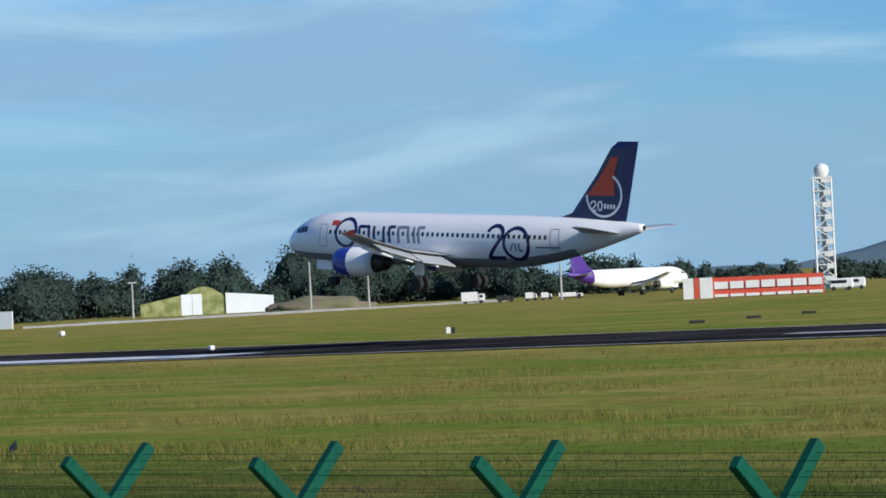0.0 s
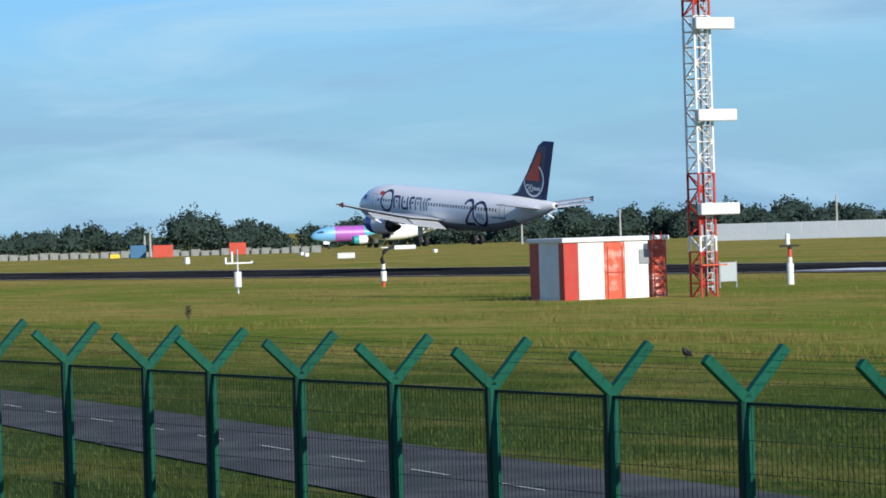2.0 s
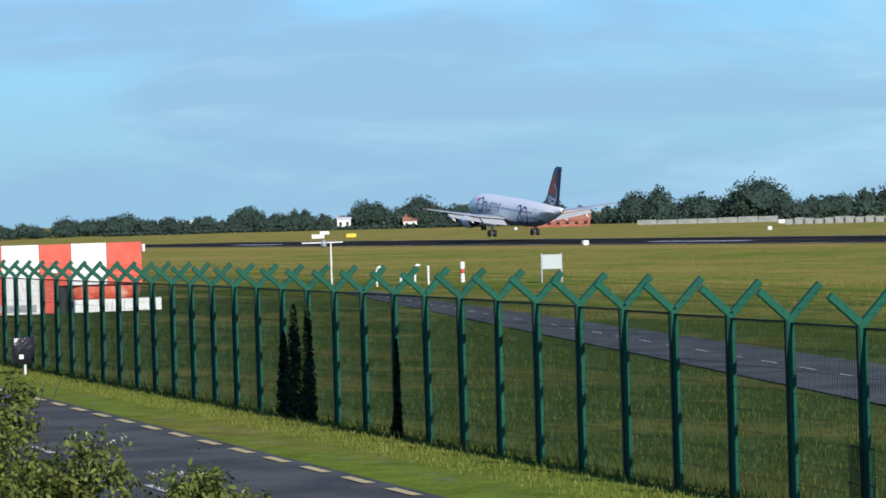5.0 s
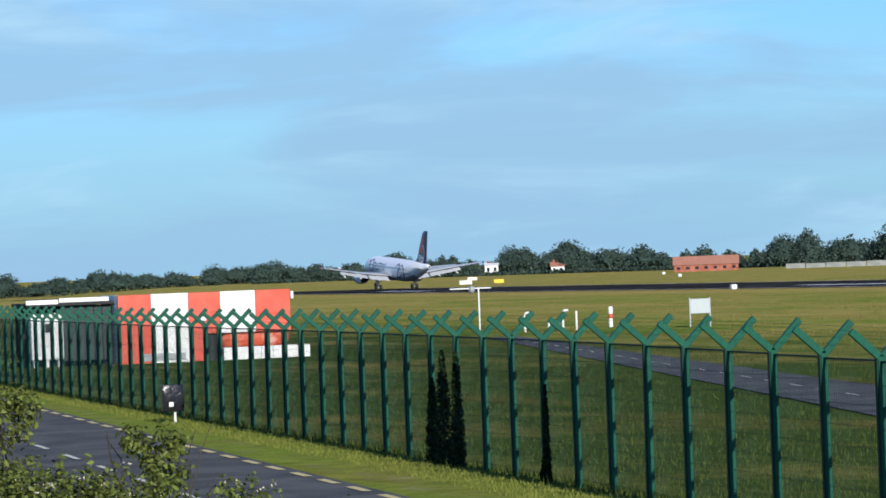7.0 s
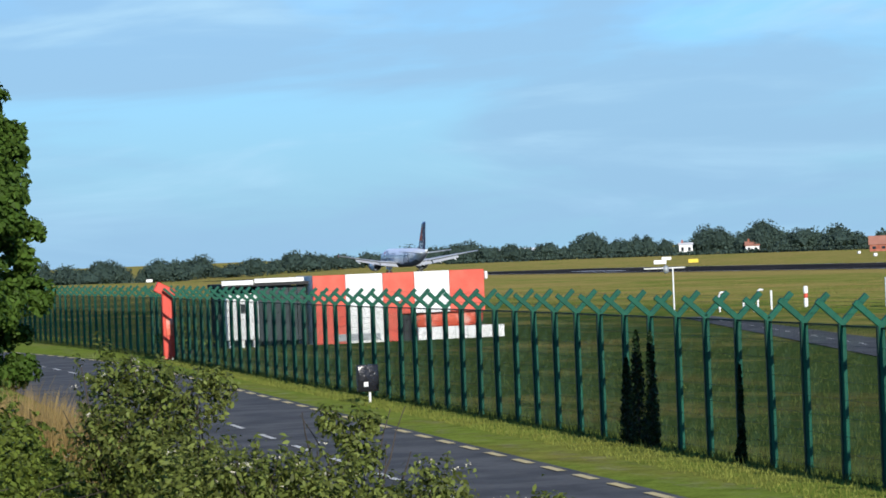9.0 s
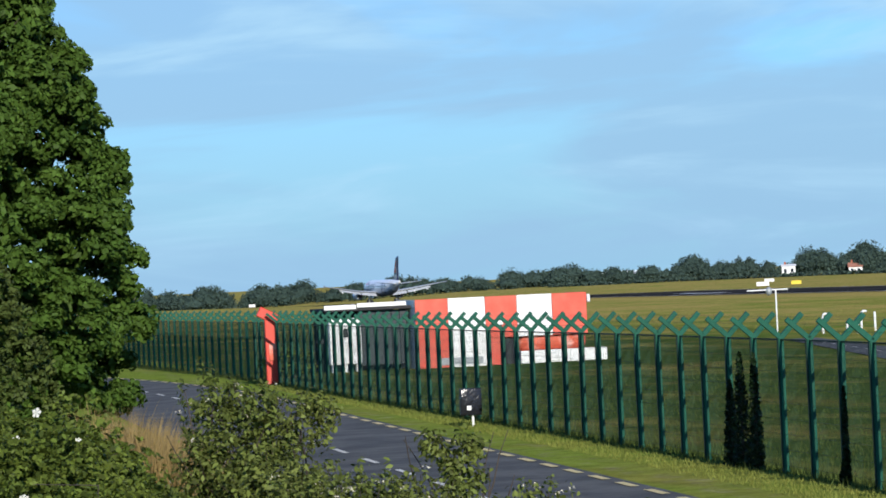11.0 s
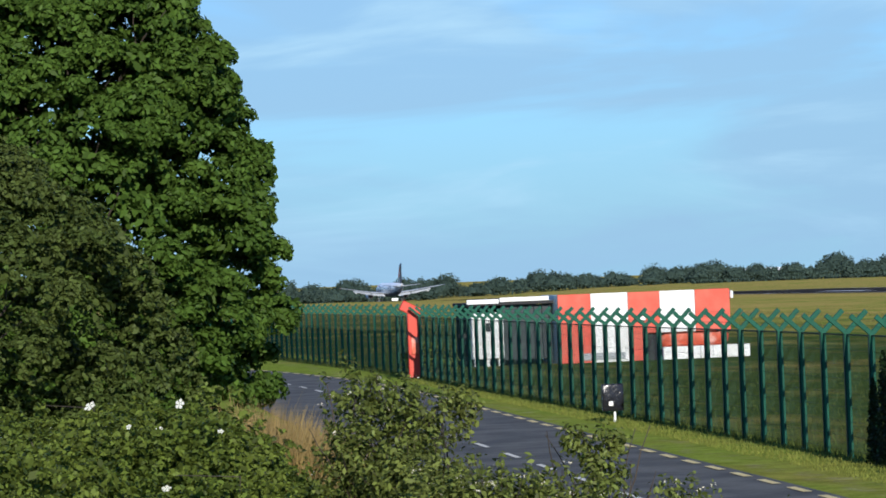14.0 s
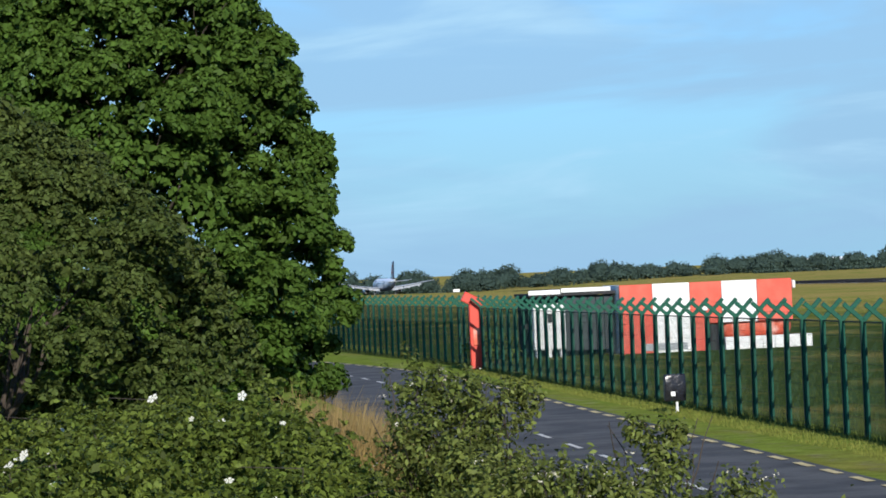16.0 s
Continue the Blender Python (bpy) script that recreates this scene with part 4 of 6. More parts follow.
for x, y, h, hoop in ((69.0, 180.4, 1.05, True), (68.7, 176.0, 0.75, False), (69.3, 176.0, 0.78, False), (71.1, 180.0, 1.1, True), (71.9, 180.0, 1.15, False)):
    bollard(x, y, h, hoop)
rb = banded_pole("marker_post", "red and white banded marker post in the meadow", "bollard", 75.1, 182.8, ((0, 0.55, M_WHITE, 0.12), (0.55, 0.8, M_RED, 0.12), (0.8, 1.22, M_WHITE, 0.13)))


def edge_light(x, y, s=1.0):
    t = thing("runway_light", "small white runway edge light on the grass", "light", "runway edge lights", at=(x, y, ground_z(x, y)))
    panel_box("housing", -0.36 * s, -0.3 * s, 0.08, 0.36 * s, 0.3 * s, 0.62 * s, M_WHITE, t, 0.08)
    part("base_plate", cyl(0, 0, -0.05, 0.1, 0.3 * s, 12), M_GREY, t)


for x, y in ((362, 368), (229, 214), (291, 488), (350, 544), (196, 433), (297, 574), (325, 545), (367, 572), (315, 725), (369, 860), (372, 534)):
    edge_light(x, y, 0.8 if y < 300 else 1.15)
for x, y, rz in ((131, 746, -10), (155, 752, -12), (267, 734, -20), (352, 962, -20), (375, 717, -28), (310, 470, -41)):
    t = thing("taxiway_sign", "low white taxiway sign board beyond the runway", "sign", "taxiway signs", at=(x, y, ground_z(x, y)), rz=rz)
    w = 0.7 if x < 200 else 1.4
    panel_box("board", -w, -0.12, 0.25, w, 0.12, 0.85 if x < 200 else 1.15, M_WHITE, t, 0.03)
    for s in (-1, 1):
        panel_box("foot", s * w * 0.7 - 0.08, -0.1, -0.05, s * w * 0.7 + 0.08, 0.1, 0.26, M_DARK, t, 0.01)
M_YELLOW = material("yellow_sign_paint", (0.7, 0.5, 0.04), 0.5, var=0.08)
for x, y in ((279, 745), (363, 638)):
    t = thing("taxiway_sign", "low yellow taxiway sign board beyond the runway", "sign", "taxiway signs", at=(x, y, ground_z(x, y)))
    panel_box("board", -1.2, -0.12, 0.25, 1.2, 0.12, 1.1, M_YELLOW, t, 0.03)
    for s in (-1, 1):
        panel_box("foot", s * 0.9 - 0.08, -0.1, -0.05, s * 0.9 + 0.08, 0.1, 0.26, M_DARK, t, 0.01)


# ---- localiser station behind the fence ----
def build_station():
    st = thing("equipment_building", "flat-roofed red and white striped equipment building with tank bay", "building", at=(38.6, 151.4, 0), rz=-1.5)
    W, H = 7.95, 3.08
    stripes = ((0.0, 0.19, M_RED), (0.19, 0.405, M_WHITE), (0.405, 0.59, M_RED), (0.59, 0.795, M_WHITE), (0.795, 1.0, M_RED))
    panel_box("core", 0.08, 0.1, 0, 0.5 * W, 3.4, H - 0.02, M_CONCRETE, st)
    panel_box("upper_core", 0.5 * W, 0.1, 1.25, W - 0.08, 3.4, H - 0.02, M_CONCRETE, st)
    panel_box("bay_wall", 0.5 * W, 1.5, 0, W - 0.1, 3.4, 1.25, M_PATCHY, st)
    for a, b, m in stripes:
        low = 0.0 if a < 0.4 else 1.22
        panel_box("wall_panel", a * W, 0, low, b * W - 0.015, 0.09, H, m, st, 0.012)
    panel_box("wall_panel", 0.405 * W, 0.0, 0, 0.5 * W, 0.085, 1.21, M_RED, st, 0.012)
    panel_box("end_panel", 0, 0.1, 0, 0.07, 3.4, H, M_WHITE, st, 0.012)
    panel_box("end_panel", W - 0.07, 0.1, 1.25, W, 3.4, H, M_RED, st, 0.012)
    bm = bmesh.new()
    tube(bm, [(0.6 * W, 0.75, 0.98), (0.62 * W, 0.75, 0.98), (0.98 * W, 0.75, 0.98), (W, 0.75, 0.98)], [0.3, 0.55, 0.55, 0.3], 20)
    part("fuel_tank", bm, M_PATCHY, st, "faded orange-red horizontal tank", True)
    x = 0.59 * W
    for i in range(7):
        panel_box("plinth_block", x, -0.35, 0.0, x + 0.56, 0.35, 0.56, M_WHITE, st, 0.02)
        x += 0.575
    part("bay_drum", cyl(0.54 * W, 0.35, 0, 1.15, 0.28, 14), M_DARK, st)
    panel_box("wall_lamp", 0.45 * W, -0.2, 1.78, 0.5 * W, -0.0, 1.98, M_WHITE, st, 0.03)
    panel_box("wall_lamp", W, -0.1, 2.62, W + 0.14, 0.15, 2.98, M_WHITE, st, 0.04)
    panel_box("louvre", 0.11 * W, -0.04, 0.1, 0.38 * W, -0.003, 0.42, M_GREY, st, 0.01)
    # lean-to with a pale fascia
    sh = thing("lean_to_shed", "dark open-fronted lean-to with a white roof edge", "shed", at=(34.75, 152.6, 0), rz=-1.5)
    panel_box("roof", -0.1, -0.3, 2.72, 3.9, 3.0, 2.86, M_DARK, sh, 0.01)
    panel_box("fascia", -0.1, -0.36, 2.8, 1.35, -0.3, 3.0, M_WHITE, sh, 0.01)
    panel_box("fascia", 1.4, -0.36, 2.86, 3.65, -0.3, 3.05, M_WHITE, sh, 0.01)
    panel_box("back_wall", 0, 2.7, 0, 3.75, 2.8, 2.72, M_DARK, sh, 0.01)
    # near-black boards across the opening stand in for the shaded inside
    for i in range(6):
        panel_box("inside_shade_board", 1.55 + 0.37 * i, 0.0, 0.25, 1.55 + 0.37 * i + 0.35, 0.05, 2.7, M_GREYBLUE, sh, 0.01)
    for xx in (0.0, 1.5, 3.7):
        panel_box("post", xx, -0.1, 0, xx + 0.08, 0.0, 2.72, M_DARK, sh, 0.01)
    cb = thing("white_cabinet", "white steel equipment cabinet standing in the shed", "cabinet", at=(34.8, 152.0, 0.0))
    panel_box("body", 0.0, 0.1, 0.35, 1.45, 0.6, 2.4, M_WHITE, cb, 0.03)
    panel_box("door", 0.1, 0.06, 1.0, 0.7, 0.098, 2.3, M_WHITE, cb, 0.01)
    panel_box("door", 0.75, 0.06, 1.0, 1.35, 0.098, 2.3, M_WHITE, cb, 0.01)
    panel_box("vent", 0.62, 0.02, 1.55, 0.82, 0.058, 1.95, M_DARK, cb, 0.01)
    for xx in (0.1, 0.65, 1.2):
        panel_box("leg", xx, 0.2, 0, xx + 0.14, 0.5, 0.36, M_WHITE, cb, 0.01)


M_GREYBLUE = material("dark_shed_inside", (0.02, 0.03, 0.034), 0.6, var=0.15, scale=2)
build_station()

M_POSTRED = material("bright_red_gloss_paint", (0.56, 0.04, 0.016), 0.45, var=0.15, scale=1.5, bump=0.05)
gp = thing("gate_post", "tall bright red painted steel gate post with slanted cap", "post", at=(29.25, 138.3, 0.1), rz=-8)
panel_box("post_body", -0.27, -0.15, -0.05, 0.3, 0.2, 2.55, M_POSTRED, gp, 0.03)
part("slanted_cap", bevel_box(-0.42, -0.14, -0.22, 0.38, 0.2, 0.2, 0.03, pose(-0.12, 0, 2.72, 0, 28, 0)), M_POSTRED, gp)
panel_box("hinge_plate", -0.14, -0.2, 0.9, 0.14, -0.152, 1.6, M_PATCHY, gp, 0.01)

# black bag over a small roadside sign
M_BAG = material("black_plastic_film", (0.012, 0.012, 0.016), 0.22, var=0.3, scale=6, bump=0.6, bump_scale=14)
bag = thing("covered_sign", "small roadside sign wrapped in crumpled black plastic", "sign", at=(24.4, 90.2, 0))
bm = bmesh.new()
bmesh.ops.create_icosphere(bm, subdivisions=4, radius=0.5)
for v in bm.verts:
    k = noise.noise(v.co * 3.1) * 0.14 + noise.noise(v.co * 8) * 0.05
    c = v.co * (1 + k)
    v.co = (max(-0.29, min(0.29, c.x * 0.95)), c.y * 0.22, 0.66 + max(-0.36, min(0.36, c.z * 1.05)))
part("plastic_cover", bm, M_BAG, bag, soft=True)
part("stake", cyl(0.05, 0, -0.1, 0.5, 0.035, 8), M_WHITE, bag)
# white patch painted in for the bright reflection on the plastic
panel_box("glint_patch", -0.14, -0.14, 0.44, -0.02, -0.12, 0.56, M_WHITE, bag, 0.004)


# ---- crows on the grass ----
M_CROW = material("black_feathers", (0.012, 0.012, 0.014), 0.5, var=0.2)


def crow(x, y, rz):
    c = thing("crow", "black crow standing in the mown grass", "bird", "crows on the grass", at=(x, y, ground_z(x, y) + 0.06), rz=rz)
    bm = bmesh.new()
    tube(bm, [(-0.3, 0, 0.12), (-0.2, 0, 0.16), (-0.08, 0, 0.2), (0.06, 0, 0.24), (0.13, 0, 0.28), (0.16, 0, 0.31)], [0.02, 0.045, 0.085, 0.09, 0.06, 0.035], 10)
    part("body", bm, M_CROW, c, soft=True)
    bm = bmesh.new()
    bmesh.ops.create_icosphere(bm, subdivisions=2, radius=0.055, matrix=pose(0.17, 0, 0.33))
    part("head", bm, M_CROW, c, soft=True)
    bm = bmesh.new()
    tube(bm, [(0.2, 0, 0.33), (0.28, 0, 0.31)], [0.02, 0.004], 6)
    part("beak", bm, M_DARK, c)
    for s in (-1, 1):
        bm = bmesh.new()
        tube(bm, [(0.0, s * 0.03, -0.08), (0.02, s * 0.03, 0.15)], 0.01, 6)
        part("leg", bm, M_DARK, c)




# ---- far side of the airfield ----
def far_spot(az, r, z=None):
    a = radians(az)
    x, y = r * math.sin(a), r * math.cos(a)
    return (x, y, ground_z(x, y) if z is None else z)


M_PALEWALL = material("pale_blast_wall_panel", (0.78, 0.82, 0.84), 0.7, var=0.06, scale=0.3)
M_DULLWALL = material("dull_concrete_panel", (0.3, 0.31, 0.29), 0.9, var=0.25, scale=0.5, second=(0.2, 0.21, 0.19))
M_LICHEN = material("lichen_covered_roof", (0.2, 0.23, 0.07), 0.9, var=0.25, scale=0.5, second=(0.32, 0.33, 0.14))
M_BRICK = material("red_brick", (0.3, 0.085, 0.05), 0.85, var=0.2, scale=0.7, second=(0.36, 0.13, 0.08))
M_ROOF = material("terracotta_roof", (0.34, 0.15, 0.1), 0.8, var=0.15, scale=0.7)
M_BLUEBOX = material("blue_container_paint", (0.05, 0.17, 0.3), 0.5, var=0.15)

# blast wall in panels
wall = thing("blast_wall", "long pale grey panelled wall beyond the runway", "wall", kind="structure")
a0, a1 = Vector(far_spot(43.75, 712)), Vector(far_spot(39.2, 748))
N = 16
turn = math.degrees(math.atan2((a1 - a0).y, (a1 - a0).x))
for i in range(N):
    p = a0 + (a1 - a0) * i / N
    L = (a1 - a0).length / N
    part("wall_panel", bevel_box(0, -0.15, -0.2, L - 0.06, 0.15, 3.55, 0.03), M_PALEWALL, wall, at=pose(p.x, p.y, p.z, 0, 0, turn))


def lamp_pole(az, r, h, head=True):
    t = thing("apron_lamp", "tall grey floodlight pole on the far apron", "street lamp", "apron floodlights", at=far_spot(az, r), rz=-az)
    bm = bmesh.new()
    tube(bm, [(0, 0, -0.2), (0, 0, h)], [0.3, 0.2], 10)
    part("shaft", bm, M_CONCRETE, t)
    if head:
        panel_box("lamp_bar", -1.0, -0.3, h - 0.1, 1.2, 0.3, h + 0.3, M_CONCRETE, t, 0.05)


for az, r, h, head in ((45.7, 860, 8.6, True), (48.6, 820, 11.4, False), (49.55, 820, 8.0, True), (52.7, 760, 8.0, False), (41.42, 780, 9.2, False), (37.9, 800, 7.5, False), (36.29, 830, 5.4, True), (43.5, 830, 8.5, False), (30.13, 770, 4.8, False), (30.22, 780, 6.2, False)):
    lamp_pole(az, r, h, head)

# arched shelter with pale gates
hg = thing("aircraft_shelter", "low arched shelter with lichen roof and pale grey doors", "hangar", at=far_spot(46.85, 880), rz=-46.85)
bm = bmesh.new()
prof = [(-5.4, 0)] + [(-5.4 + 10.8 * k / 12, 4.6 + 2.6 * math.sin(math.pi * k / 12)) for k in range(13)] + [(5.4, 0)]
fr = [bm.verts.new((x, 0, z - 0.2)) for x, z in prof]
bk = [bm.verts.new((x, 18, z - 0.2)) for x, z in prof]
bm.faces.new(fr)
bm.faces.new(list(reversed(bk)))
for i in range(len(prof)):
    bm.faces.new((fr[i], bk[i], bk[(i + 1) % len(prof)], fr[(i + 1) % len(prof)]))
bmesh.ops.recalc_face_normals(bm, faces=bm.faces)
part("vault", bm, M_LICHEN, hg)
panel_box("door_leaf", -5.6, -0.4, -0.1, -2.9, -0.05, 5.2, M_PALEWALL, hg)
panel_box("door_leaf", -2.8, -0.4, -0.1, -0.4, -0.05, 5.2, M_PALEWALL, hg)


def wedge(x0, x1, h0, h1, mat, name):
    bm = bmesh.new()
    v = [bm.verts.new(c) for c in ((x0, -0.5, -0.2), (x1, -0.5, -0.2), (x1, -0.5, h1), (x0, -0.5, h0), (x0, 14, -0.2), (x1, 14, -0.2), (x1, 14, h1), (x0, 14, h0))]
    for f in ((0, 1, 2, 3), (7, 6, 5, 4), (0, 4, 5, 1), (1, 5, 6, 2), (2, 6, 7, 3), (3, 7, 4, 0)):
        bm.faces.new([v[i] for i in f])
    bmesh.ops.recalc_face_normals(bm, faces=bm.faces)
    part(name, bm, mat, hg)


wedge(-15.8, -5.7, 3.2, 5.0, M_LICHEN, "earth_wing")
wedge(5.6, 12.2, 5.2, 4.6, M_PALEWALL, "wing_wall")
wedge(12.2, 17.6, 4.6, 4.0, M_PALEWALL, "wing_wall")

# parked aircraft
jet = airliner("parked_airliner", "parked airliner in turquoise, magenta and pale blue livery", "airplane", "parked aircraft",
               {"body": [M_SKYBLUE, M_MAGENTA, M_TURQ, M_FUSE], "bands": lambda s: 0 if s < 6 else 1 if s < 15 else 2 if s < 21 else 3, "fin": M_TURQ, "inlet": M_TURQ, "cowl": M_FUSE})
landing_gear(jet)
jet.matrix_basis = pose(*far_spot(33.85, 880), 0, 0, 90 - 33.85 + 14) @ Matrix.Diagonal((0.9, 0.9, 0.9, 1))
cargo = airliner("parked_airliner", "parked white freight airliner with a purple fin", "airplane", "parked aircraft",
                 {"body": [M_FUSE, M_PURPLE], "bands": lambda s: 1 if s > 29.5 else 0, "fin": M_PURPLE, "fin_label": "purple fin", "inlet": M_FUSE, "cowl": M_FUSE})
landing_gear(cargo)
cargo.matrix_basis = pose(*far_spot(53.85, 800), 0, 0, -90 - 53.85 + 42) @ Matrix.Diagonal((0.98, 0.98, 0.98, 1))

# red and white barrier building and radar tower
rb2 = thing("striped_building", "long low building with white panels in red frames", "building", at=far_spot(55.85, 610), rz=-55.85)
panel_box("core", -11.9, 0.3, -0.2, 11.9, 4, 3.5, M_RED, rb2)
panel_box("cabinet", -12.4, -0.5, -0.2, -10.6, 0.3, 3.6, M_WHITE, rb2)
panel_box("cabinet", -10.5, -0.5, -0.2, -9.6, 0.3, 3.6, M_RED, rb2)
panel_box("cabinet", -9.5, -0.5, -0.2, -7.3, 0.3, 3.6, M_WHITE, rb2)
for i in range(7):
    panel_box("wall_panel", -7.0 + 2.72 * i, -0.0, 1.5, -7.0 + 2.72 * i + 2.35, 0.28, 2.75, M_WHITE, rb2)
    panel_box("wall_panel", -7.0 + 2.72 * i, -0.0, 0.1, -7.0 + 2.72 * i + 2.35, 0.28, 0.6, M_WHITE, rb2)
tower = thing("radar_tower", "white lattice tower topped by a white radome ball", "tower", at=far_spot(57.02, 690), rz=-57.02)
lattice(tower, 1.75, 0, 21.6, 2.4, ((0, M_WHITE),), 0.22, 0.13)
panel_box("stair_core", -0.6, -0.6, 0, 0.6, 0.6, 21.6, M_STEEL, tower, 0.02)
for i in range(9):
    panel_box("landing", -0.2 + (i % 2) * 0.4, -1.9, 1.6 + 2.4 * i, 1.7, -1.5, 2.6 + 2.4 * i, M_WHITE, tower, 0.02)
panel_box("deck", -2.0, -2.0, 21.6, 2.0, 2.0, 22.0, M_WHITE, tower, 0.02)
bm = bmesh.new()
bmesh.ops.create_icosphere(bm, subdivisions=3, radius=1.5, matrix=pose(0, 0, 23.2))
part("radome", bm, M_WHITE, tower, "white radome ball", True)
for i, (az, r) in enumerate(((57.25, 640), (57.45, 650))):
    t = thing("parked_van", "white van parked beside the radar tower", "van", "parked vans", at=far_spot(az, r), rz=-az)
    panel_box("body", -2.2, -1, 0.35, 2.2, 1, 2.2, M_WHITE, t, 0.25)
    panel_box("window", -1.9, -1.02, 1.3, 1.0, -1.004, 1.9, M_GLASS, t, 0.01)
    for s in (-1.4, 1.4):
        bm = bmesh.new()
        tube(bm, [(s, -1.05, 0.38), (s, -0.75, 0.38)], 0.38, 12)
        part("wheel", bm, M_DARK, t)

# service vehicles and an earth bank on the far apron
def apron_truck(az, r, L, h, mat, label):
    t = thing("service_vehicle", label, "vehicle", "apron vehicles", at=far_spot(az, r), rz=-az)
    panel_box("load_body", -L / 2, -1.1, 0.55, L * 0.2, 1.1, h, mat, t, 0.06)
    cab = panel_box("cab", L * 0.22, -1.05, 0.5, L / 2, 1.05, h * 0.82, mat, t, 0.18)
    panel_box("window", L * 0.27, -1.075, h * 0.5, L * 0.42, -1.056, h * 0.74, M_GLASS, cab, 0.005)
    panel_box("chassis", -L / 2 + 0.1, -0.9, 0.4, L / 2 - 0.1, 0.9, 0.54, M_DARK, t, 0.02)
    for s in (-0.33, 0.33):
        bm = bmesh.new()
        tube(bm, [(s * L, -1.08, 0.42), (s * L, -0.78, 0.42)], 0.42, 14)
        part("wheel", bm, M_DARK, t)


apron_truck(51.25, 772, 5.2, 2.6, M_WHITE, "white service truck on the far apron")
apron_truck(51.78, 768, 3.8, 1.5, M_DARK, "low dark vehicle on the far apron")
apron_truck(52.2, 772, 2.6, 1.9, M_WHITE, "small white van on the far apron")
apron_truck(52.45, 776, 2.4, 1.7, M_WHITE, "small white cart on the far apron")
apron_truck(52.85, 770, 5.4, 1.5, M_WHITE, "low white baggage tug with trailer on the apron")
M_EARTH = material("bare_brown_earth", (0.2, 0.16, 0.11), 0.95, var=0.25, scale=0.4, second=(0.14, 0.14, 0.07), bump=0.4, bump_scale=3)
bank = bmesh.new()
bmesh.ops.create_icosphere(bank, subdivisions=4, radius=1)
for v in bank.verts:
    k = 1 + 0.25 * noise.noise(v.co * 2.3)
    v.co = (v.co.x * 13 * k, v.co.y * 4 * k, max(-0.3, v.co.z * 3.1 * k))
tagged(part("earth_bank", bank, M_EARTH, None, soft=True, at=pose(*far_spot(48.75, 850), 0, 0, -48.75)), "low bare brown earth bank beside the shelter", "earth bank")

# containers and parked clutter along the far boundary
def container(az, r, w, h, mat, label):
    t = thing("container", label, "container", "site containers", at=far_spot(az, r), rz=-az)
    panel_box("body", -w / 2, 0, 0.1, w / 2, 2.4, h, mat, t, 0.05)
    k = int(w / 0.4)
    for i in range(k):
        x = -w / 2 + 0.1 + i * (w - 0.2) / k
        panel_box("rib", x, -0.05, 0.2, x + 0.2, -0.004, h - 0.1, mat, t, 0.01)
    for s in (-1, 1):
        panel_box("skid", s * w * 0.4 - 0.1, 0.1, -0.1, s * w * 0.4 + 0.1, 2.3, 0.1, M_DARK, t, 0.01)


container(30.02, 745, 3.4, 2.8, M_BLUEBOX, "blue steel site container by the boundary")
container(30.42, 740, 4.3, 2.7, M_RED, "red steel site container by the boundary")
container(31.64, 760, 3.6, 2.7, M_RED, "tall red steel site container by the boundary")


def barrier(az0, az1, r0, r1, h, step, name, label, joint=0.94, mat=M_CONCRETE):
    t = thing(name, label, "wall", kind="structure")
    k = max(1, int(abs(az1 - az0) / step))
    rng = random.Random(int(az0 * 10))
    for i in range(k):
        a, b = az0 + (az1 - az0) * i / k, az0 + (az1 - az0) * (i + joint) / k
        p, q = Vector(far_spot(a, r0 + (r1 - r0) * i / k)), Vector(far_spot(b, r0 + (r1 - r0) * i / k))
        part("concrete_panel", bevel_box(0, -0.15, -0.2, (q - p).length, 0.15, h * rng.uniform(0.75, 1.1), 0.03), mat, t, at=pose(p.x, p.y, p.z, 0, 0, math.degrees(math.atan2((q - p).y, (q - p).x))))


barrier(33.0, 27.6, 770, 800, 1.4, 0.16, "concrete_barrier", "row of grey concrete barrier panels at the field boundary", 0.94, M_DULLWALL)
barrier(27.5, 25.2, 930, 980, 1.5, 0.3, "concrete_barrier", "row of grey concrete barrier panels near the trees", 0.96, M_DULLWALL)
barrier(51.8, 43.9, 800, 700, 0.5, 0.5, "apron_kerb", "low pale concrete kerb along the far apron", 0.998)


def house(name, label, az, r, w, h, roof, wall_mat, roof_mat, chimney=True):
    t = thing(name, label, "house", at=far_spot(az, r), rz=-az)
    panel_box("wall", -w / 2, 0, -0.2, w / 2, 6, h, wall_mat, t, 0.02)
    bm = bmesh.new()
    v = [bm.verts.new(c) for c in ((-w / 2 - 0.3, -0.3, h), (w / 2 + 0.3, -0.3, h), (w / 2 + 0.3, 6.3, h), (-w / 2 - 0.3, 6.3, h), (-w / 2 - 0.3, 3, h + roof), (w / 2 + 0.3, 3, h + roof))]
    for f in ((0, 1, 5, 4), (2, 3, 4, 5), (0, 4, 3), (1, 2, 5), (3, 2, 1, 0)):
        bm.faces.new([v[i] for i in f])
    bmesh.ops.recalc_face_normals(bm, faces=bm.faces)
    part("roof", bm, roof_mat, t)
    k = max(2, int(w / 2.4))
    for i in range(k):
        x = -w / 2 + (i + 0.5) * w / k
        panel_box("window", x - 0.5, -0.06, h * 0.35, x + 0.5, -0.01, h * 0.75, M_GLASS, t, 0.01)
    if chimney:
        panel_box("chimney", -w / 3, 2.6, h + roof * 0.4, -w / 3 + 0.7, 3.3, h + roof + 0.9, M_BRICK, t, 0.02)


